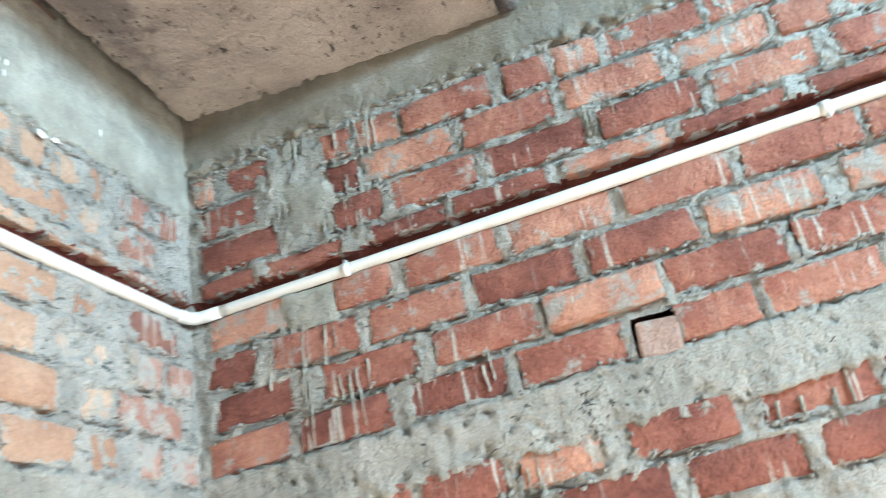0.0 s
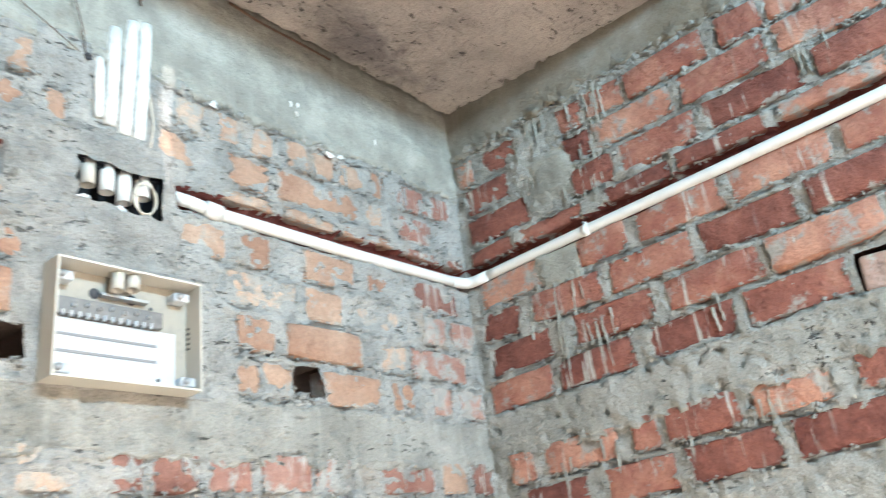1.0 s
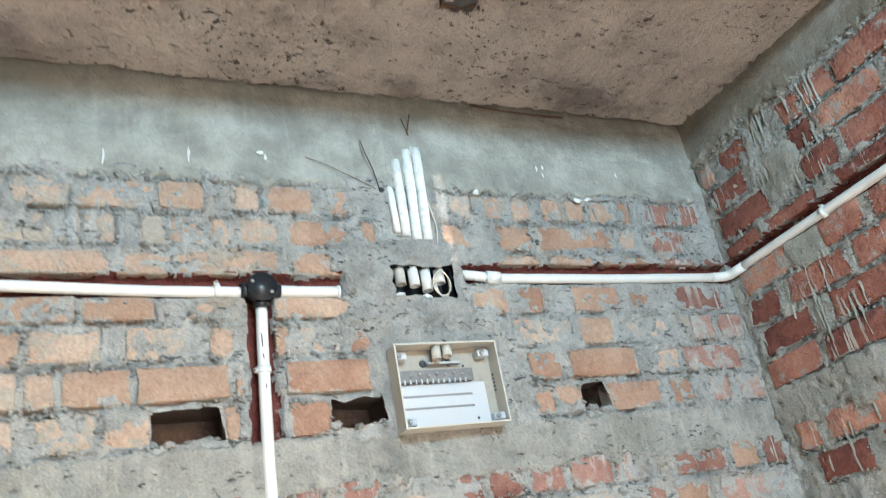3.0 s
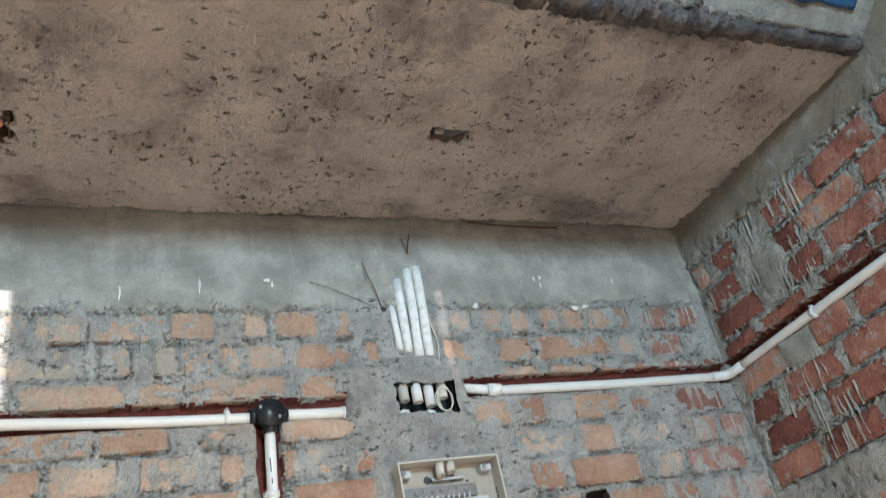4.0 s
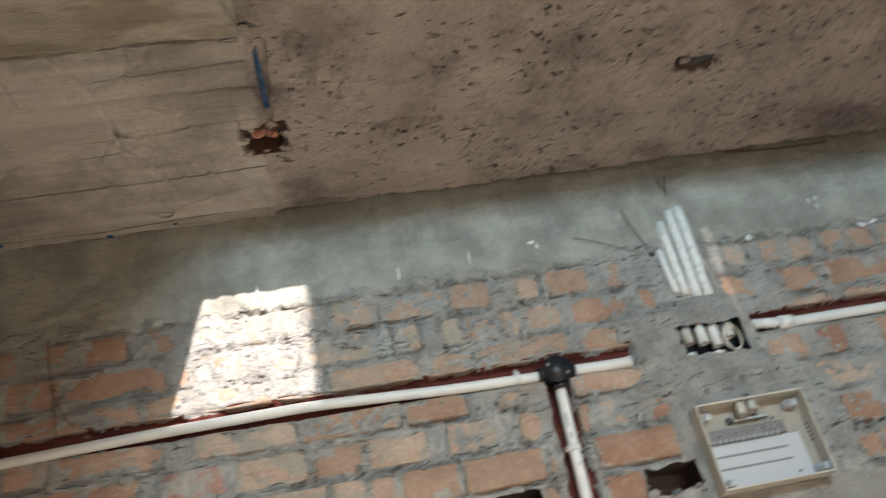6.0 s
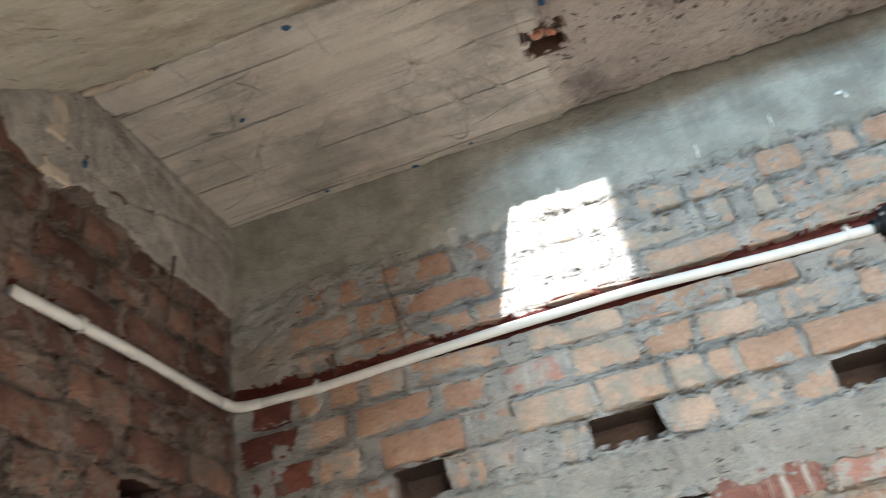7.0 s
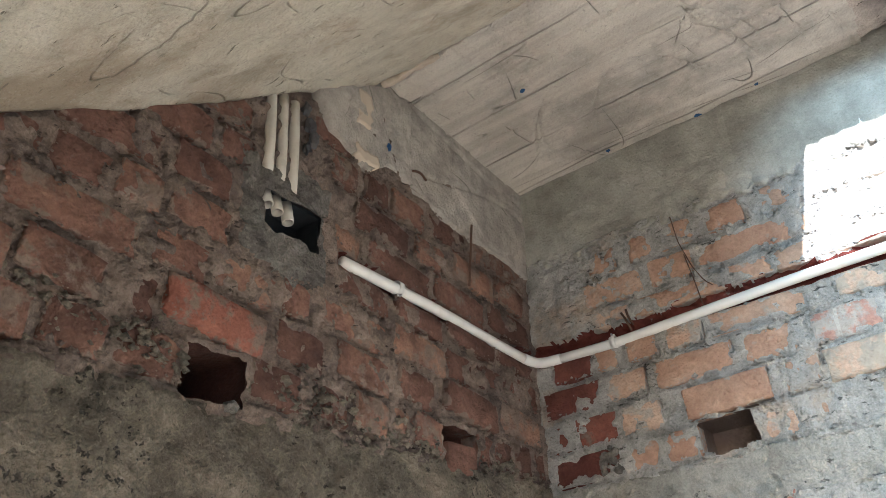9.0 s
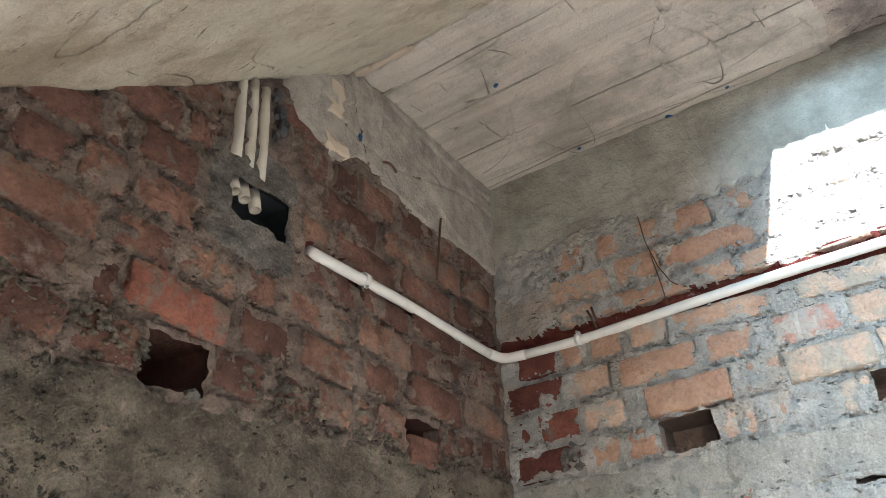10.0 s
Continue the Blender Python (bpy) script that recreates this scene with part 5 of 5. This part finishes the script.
# upright conduits above the sunny box, splashed with lime
for i, (u0, v0, u1, v1, label) in enumerate(((.941, 2.435, .928, 2.70, "tall lime-splashed conduit leading up to the slab"), (.969, 2.435, .957, 2.692, "tall lime-splashed conduit leading up to the slab"),
                                             (.996, 2.445, .992, 2.66, "lime-splashed conduit leading up to the slab"), (1.018, 2.455, 1.020, 2.58, "short broken lime crust of a conduit"))):
    conduit(label, [n(u0, v0, .004), n((u0 + u1) / 2, (v0 + v1) / 2, .006), n(u1, v1, .000)], PVC_LIMED, .0125 if i < 3 else .009, "upright conduits", seed=40 + i)
conduit("thin conduit tip vanishing into the slab", [n(.943, 2.68, .002), n(.939, 2.755, -.004)], PVC_DUSTY, .006, "upright conduits", seed=48)
# west box: three conduits come down from the soffit, three ends hang in the box
for i, u in enumerate((.888, .919, .950)):
    conduit("dusty white conduit coming down from the stair soffit", [w(u, 2.376 + .010 * i, .002), w(u, 2.48, .003), w(u + .002, 2.60, -.001)], PVC_DUSTY, .0110, "dusty conduits", seed=50 + i)
for i, (u, low) in enumerate(((.940, 2.322), (.915, 2.317), (.888, 2.308))):
    stub("conduit_stub", "dusty white conduit end hanging into the dark wall box", [w(u, 2.356, -.012), w(u, low + .002, -.002)], PVC_DUSTY, .0115, .0025, 60 + i)
lump("cement_lump", "pale lump in the dark wall box", w(.848, 2.268, -.004), (.010, .012, .010), PVC_DUSTY, 19)

# ---- consumer unit: an open cream metal box ----
db = empty("distribution_box", "open cream metal distribution box with a white back plate", "electrical box")
U0, U1, V0, V1, F, BK, T = .845, 1.098, 1.962, 2.152, .058, .012, .0035


def nbox(u0, u1, v0, v1, h0, h1, bevel=0.0):
    bm = bmesh.new()
    return add_box(bm, (-u1, -h1, v0), (-u0, -h0, v1), bevel)


part("side", nbox(U0, U0 + T, V0, V1, BK, F), CREAM, db, smooth=False)
part("side", nbox(U1 - T, U1, V0, V1, BK, F), CREAM, db, smooth=False)
part("side", nbox(U0 + T, U1 - T, V0, V0 + T, BK, F), CREAM, db, smooth=False)
top = part("side", nbox(U0 + T, U1 - T, V1 - T, V1, BK, F), CREAM, db, smooth=False)
back = part("back", nbox(U0 + T, U1 - T, V0 + T, V1 - T, BK, BK + .003), CREAM_INSIDE, db, smooth=False)
plate = part("back_plate", nbox(U0 + .030, U1 - .005, V0 + .006, V0 + .104, BK + .0035, BK + .012, .0015), WHITE, db, "white enamelled back plate", smooth=False)
for v in (V0 + .050, V0 + .077):
    part("slot", nbox(U0 + .066, U1 - .006, v - .0022, v + .0022, BK + .0118, BK + .0135), GREY_SLOT, plate, "grey mounting slot", smooth=False)
bar = part("busbar", nbox(U0 + .060, U1 - .006, V0 + .106, V0 + .134, BK + .010, BK + .022, .001), DARK_STEEL, db, "dark grey metal bar with terminal screws", smooth=False)
for k in range(12):
    u = U0 + .082 + k * .0135
    part("terminal", nbox(u - .0018, u + .0018, V0 + .102, V0 + .112, BK + .018, BK + .025, .001), WHITE, bar, smooth=False)
for k in range(7):
    u = U0 + .088 + k * .021
    bm = bmesh.new()
    add_tube(bm, [n(u, V0 + .121 + .003 * (k % 2), BK + .021), n(u, V0 + .121 + .003 * (k % 2), BK + .026)], .0035, 9)
    part("terminal_screw", bm, STEEL, bar)
for u, v in ((U0 + .018, V0 + .018), (U1 - .020, V0 + .018), (U0 + .030, V1 - .024), (U1 - .018, V1 - .024)):
    boss = part("corner_lug", nbox(u - .016, u + .012, v - .008, v + .008, BK + .003, BK + .030, .003), WHITE, db, "white corner lug")
    bm = bmesh.new()
    add_tube(bm, [n(u + .004, v, BK + .029), n(u + .004, v, BK + .036)], .0055, 10)
    part("lug_screw", bm, STEEL, boss, "steel screw")
part("strip", nbox(U0 + .085, U0 + .165, V1 - .042, V1 - .037, BK + .004, BK + .018), STEEL, db, "thin metal strip", smooth=False)
for u in (U0 + .108, U0 + .172):
    bm = bmesh.new()
    add_tube(bm, [n(u, V1 - .036, BK + .002), n(u, V1 - .036, BK + .0045)], .009, 14)
    part("knockout", bm, SLOT, back, "dark round knockout hole")
for u, low in ((U0 + .118, V1 - .030), (U0 + .145, V1 - .036)):
    bm = bmesh.new()
    add_tube(bm, [n(u, V1 - .004, BK + .028), n(u + .004, low, BK + .032)], .011, 14, .002)
    part("conduit_end", bm, PVC_DUSTY, db, "dusty white conduit end")
for k in range(5):
    part("side_mark", nbox(U0 + T, U0 + T + .0008, V0 + .080 + k * .009, V0 + .084 + k * .009, .018, .026), SLOT, db, "small dark stamped mark", smooth=False)
for u, v in ((U0 + .072, V1 - .045), (U1 - .012, V1 - .04), (U0 + .062, V0 + .02)):
    bm = bmesh.new()
    add_tube(bm, [n(u, v, BK + .003), n(u, v, BK + (.0045 if v > 2.0 else .0135))], .003, 10)
    part("screw_hole", bm, SLOT, back)

# ---- loose things on the walls ----
# the brick plugged loosely into the red wall
bm = bmesh.new()
add_box(bm, (-.006, -.5 * .078, -.5 * .072), (.05, .5 * .078, .5 * .072), .007)
me = bpy.data.meshes.new("loose_brick")
bm.to_mesh(me)
bm.free()
me.materials.append(brick_material("dusty_pink_brick", (0.34, 0.22, 0.18), (0.44, 0.30, 0.25), (0.55, 0.42, 0.36), 0.06))
loose = new("loose_brick", me)
loose.matrix_world = pose(.0, -.948, 2.050, 3, 0, 0)
tagged(loose, "dusty pink brick end plugged loosely into the red wall", "brick")


bm = bmesh.new()
add_box(bm, (-.05, -.052, -.033), (.010, .052, .033), .008)
me = bpy.data.meshes.new("loose_brick")
bm.to_mesh(me)
bm.free()
me.materials.append(BROWN)
loose = new("loose_brick", me)
loose.matrix_world = pose(XC, -.376, 1.976, 4, 0, 0)
tagged(loose, "small brown brick sitting loose under a dark gap", "brick")


def rebar(label, pts, radius=.0014, material=RUST):
    ob = empty("wire_end", label, "wire")
    part("wire", add_tube(bmesh.new(), smooth_path(pts, .012, .012), radius, 7, 0, .1, 3), material, ob)
    return ob


rebar("thin rusty wire sticking up beside the conduits", [n(1.047, 2.565, .008), n(1.060, 2.62, .016), n(1.078, 2.665, .022), n(1.083, 2.705, .016)])
rebar("rusty wire bent along the beam edge", [n(1.06, 2.572, .010), n(1.12, 2.60, .014), n(1.19, 2.635, .013), n(1.23, 2.648, .012)], .0009)
lump("wire_knot", "dark knotted wire stub at the beam edge", n(1.044, 2.568, .010), (.008, .007, .006), SLOT, 31, "wire")
rebar("rusty wire hanging in front of the shaded bricks", [n(2.492, 2.578, .014), n(2.485, 2.50, .020), n(2.465, 2.42, .022), n(2.445, 2.375, .018), n(2.43, 2.36, .014)])
rebar("thin wire hanging down to the conduit", [n(2.478, 2.46, .020), n(2.468, 2.39, .022), n(2.462, 2.318, .016)], .0014)
rebar("rusty nail wires by the shaded conduit", [n(2.668, 2.372, .004), n(2.655, 2.345, .014), n(2.648, 2.318, .010)], .003)
rebar("rusty nail wires by the shaded conduit", [n(2.655, 2.378, .004), n(2.648, 2.350, .014), n(2.640, 2.330, .010)], .003)
rebar("dark bent wire hanging on the brown brick wall", [w(.283, 2.60, .016), w(.300, 2.53, .020), w(.308, 2.47, .018), w(.312, 2.412, .014)], .003)
rebar("dark wire hook at the plaster edge", [w(.47, 2.635, .016), w(.50, 2.64, .022), w(.525, 2.632, .016)], .003)
rebar("thin dark wire lying along the slab edge", [(-.45, -.02, ZC - .012), (-.55, -.028, ZC - .018), (-.66, -.024, ZC - .012), (-.75, -.030, ZC - .008)], .003)
rebar("rusty wire end above the conduits", [n(.948, 2.74, .012), n(.940, 2.78, .020), n(.932, 2.80, .014)], .0018)
rebar("rusty wire end above the conduits", [n(.945, 2.735, .012), n(.960, 2.775, .018), n(.957, 2.785, .012)], .0016)

# lime splashes on the beam
def splash(at, size, seed):
    rnd = random.Random(seed)
    bm = bmesh.new()
    pts = [bm.verts.new(n(at[0] + size[0] * math.cos(t) * rnd.uniform(.3, 1), at[1] + size[1] * math.sin(t) * rnd.uniform(.3, 1), .0105)) for t in (2 * math.pi * k / 11 for k in range(11))]
    mid = bm.verts.new(n(*at, .0150))
    for k in range(11):
        bm.faces.new((pts[k], pts[(k + 1) % 11], mid))
    me = bpy.data.meshes.new("lime_splash")
    bmesh.ops.recalc_face_normals(bm, faces=bm.faces)
    bm.to_mesh(me)
    bm.free()
    me.materials.append(PVC_LIMED)
    tagged(new("lime_splash", me), "dried white lime splash on the beam", "splash", "lime splashes")


for i, (u, v, a, b) in enumerate(((1.335, 2.655, .016, .008), (1.325, 2.642, .006, .010), (1.50, 2.64, .004, .03), (1.68, 2.62, .005, .03), (.575, 2.66, .006, .012), (.560, 2.64, .005, .010),
                                  (.555, 2.665, .005, .010), (.31, 2.655, .004, .018), (.78, 2.575, .016, .012), (.47, 2.565, .022, .010), (.43, 2.57, .018, .008), (2.02, 2.63, .004, .022))):
    splash((u, v), (a, b), 300 + i)

# ---- in the ceiling ----
fan = empty("ceiling_box", "dark broken fan box sunk in the rough slab", "ceiling box", "ceiling boxes")
bm = bmesh.new()
add_box(bm, (-.984, -.405, ZC + .006), (-.90, -.365, ZC + .05), .004)
part("case", bm, SLOT, fan)
part("hook_rod", add_tube(bmesh.new(), [(-.985, -.372, ZC + .004), (-.93, -.368, ZC + .008), (-.905, -.388, ZC + .004)], .006, 8, 0, .15, 4), RUST, fan, "rusty hook rod")
lump("cement_lump", "crumbled cement at the edge of the fan box", (-.975, -.398, ZC + .002), (.012, .008, .008), SLAB, 44)
lump("rubble_lump", "dark rubble in the broken fan box", (-.915, -.375, ZC + .006), (.014, .010, .010), RUBBLE, 45, "rubble")
lump("rubble_lump", "dark rubble in the broken fan box", (-.948, -.366, ZC + .004), (.012, .007, .008), RUBBLE, 46, "rubble")
fan2 = empty("ceiling_box", "square box sunk in the slab with a salmon plug", "ceiling box", "ceiling boxes")
for lo, hi in (((-1.988, -.340, ZC - .004), (-1.984, -.254, ZC + .052)), ((-1.904, -.340, ZC - .004), (-1.900, -.254, ZC + .052)), ((-1.984, -.342, ZC - .004), (-1.904, -.338, ZC + .052)), ((-1.984, -.258, ZC - .004), (-1.904, -.254, ZC + .052))):
    bm = bmesh.new()
    add_box(bm, lo, hi)
    part("side", bm, RUST, fan2, smooth=False)
bm = bmesh.new()
add_box(bm, (-1.985, -.34, ZC + .044), (-1.903, -.256, ZC + .048))
part("back", bm, SLOT, fan2, smooth=False)
bm = bmesh.new()
add_tube(bm, [(-1.962, -.315, ZC + .04), (-1.955, -.318, ZC + .004)], .016, 12, .003)
part("plug", bm, PINK, fan2, "salmon plastic plug")
part("pipe", add_tube(bmesh.new(), [(-1.926, -.40, ZC + .006), (-1.926, -.47, ZC + .007), (-1.930, -.575, ZC + .006)], .006, 8, 0, .1, 5), BLUE, fan2, "thin blue-grey pipe in a slot")
for k, (x, y, mat) in enumerate(((-1.990, -.30, SMOOTH), (-1.985, -.256, SLAB), (-1.945, -.250, SLAB), (-1.902, -.262, SLAB), (-1.897, -.31, SLAB), (-1.925, -.343, SLAB), (-1.972, -.343, SMOOTH))):
    lump("cement_lump", "crumbled cement at the rim of the ceiling box", (x, y, ZC + .001), (.013, .010, .007), mat, 740 + k)
lump("plastic_scrap", "salmon plastic shard in the ceiling box", (-1.925, -.305, ZC + .012), (.012, .008, .012), PINK, 750, "plastic scrap")
for i, (x, y, r) in enumerate(((-2.446, -0.592, .010), (-2.665, -.385, .008), (-2.36, -.012, .010), (-2.20, -.03, .006), (-2.61, -.03, .006))):
    lump("blue_scrap", "small torn blue plastic scrap stuck in the concrete", (x, y, ZC - .004), (r, r * .7, .004), BLUE, 70 + i, "plastic scrap")
lump("blue_scrap", "small torn blue plastic scrap stuck in the concrete", w(.605, 2.655, .014), (.004, .006, .012), BLUE, 77, "plastic scrap")

# rubble hanging in the broken slab edge
rnd = random.Random(91)
for k in range(22):
    r = rnd.uniform(.008, .019)
    lump("rubble_lump", "broken concrete lump in the torn slab edge", (rnd.uniform(-.97, -.46), SLAB_END - .004 + rnd.uniform(-.012, .014), ZC + rnd.uniform(-.008, .06)), (r, r * .8, r * .9), (RUBBLE, RUBBLE, SLAB, BAND_DARK)[k % 4], 600 + k, "rubble")
lump("cement_lump", "small pale cement drip in the broken slab edge", (-.765, SLAB_END + .012, ZC + .006), (.009, .007, .020), PALE, 640)
# mortar rubble on the sills of the putlog holes
rnd = random.Random(77)
for wall, mat in ((NORTH, PATCH), (WEST, PATCH_W)):
    for u0, u1, v0, v1 in wall.holes:
        if v1 - v0 > 0.03 and u1 - u0 < 0.16 and u0 > 0.4:
            for k in range(11 if wall is NORTH else 5):
                r = rnd.uniform(.006, .016)
                lump("mortar_rubble", "crumbled mortar lump on the sill of a wall hole", wall.put(rnd.uniform(u0, u1), v0 + rnd.uniform(-.006, .009), rnd.uniform(-.05, .004)), (r, r, r * .7), mat, 400 + k + int(u0 * 100), "mortar lump")
# torn dark plastic beside the dusty conduits
for k, (u, v, a, b) in enumerate(((.862, 2.60, .010, .016), (.848, 2.565, .014, .020), (.838, 2.53, .012, .022), (.856, 2.50, .008, .018))):
    lump("plastic_scrap", "torn dark plastic sheet stuffed beside the conduits", w(u, v, .006), (.010, a, b), SLOT, 710 + k, "plastic scrap")
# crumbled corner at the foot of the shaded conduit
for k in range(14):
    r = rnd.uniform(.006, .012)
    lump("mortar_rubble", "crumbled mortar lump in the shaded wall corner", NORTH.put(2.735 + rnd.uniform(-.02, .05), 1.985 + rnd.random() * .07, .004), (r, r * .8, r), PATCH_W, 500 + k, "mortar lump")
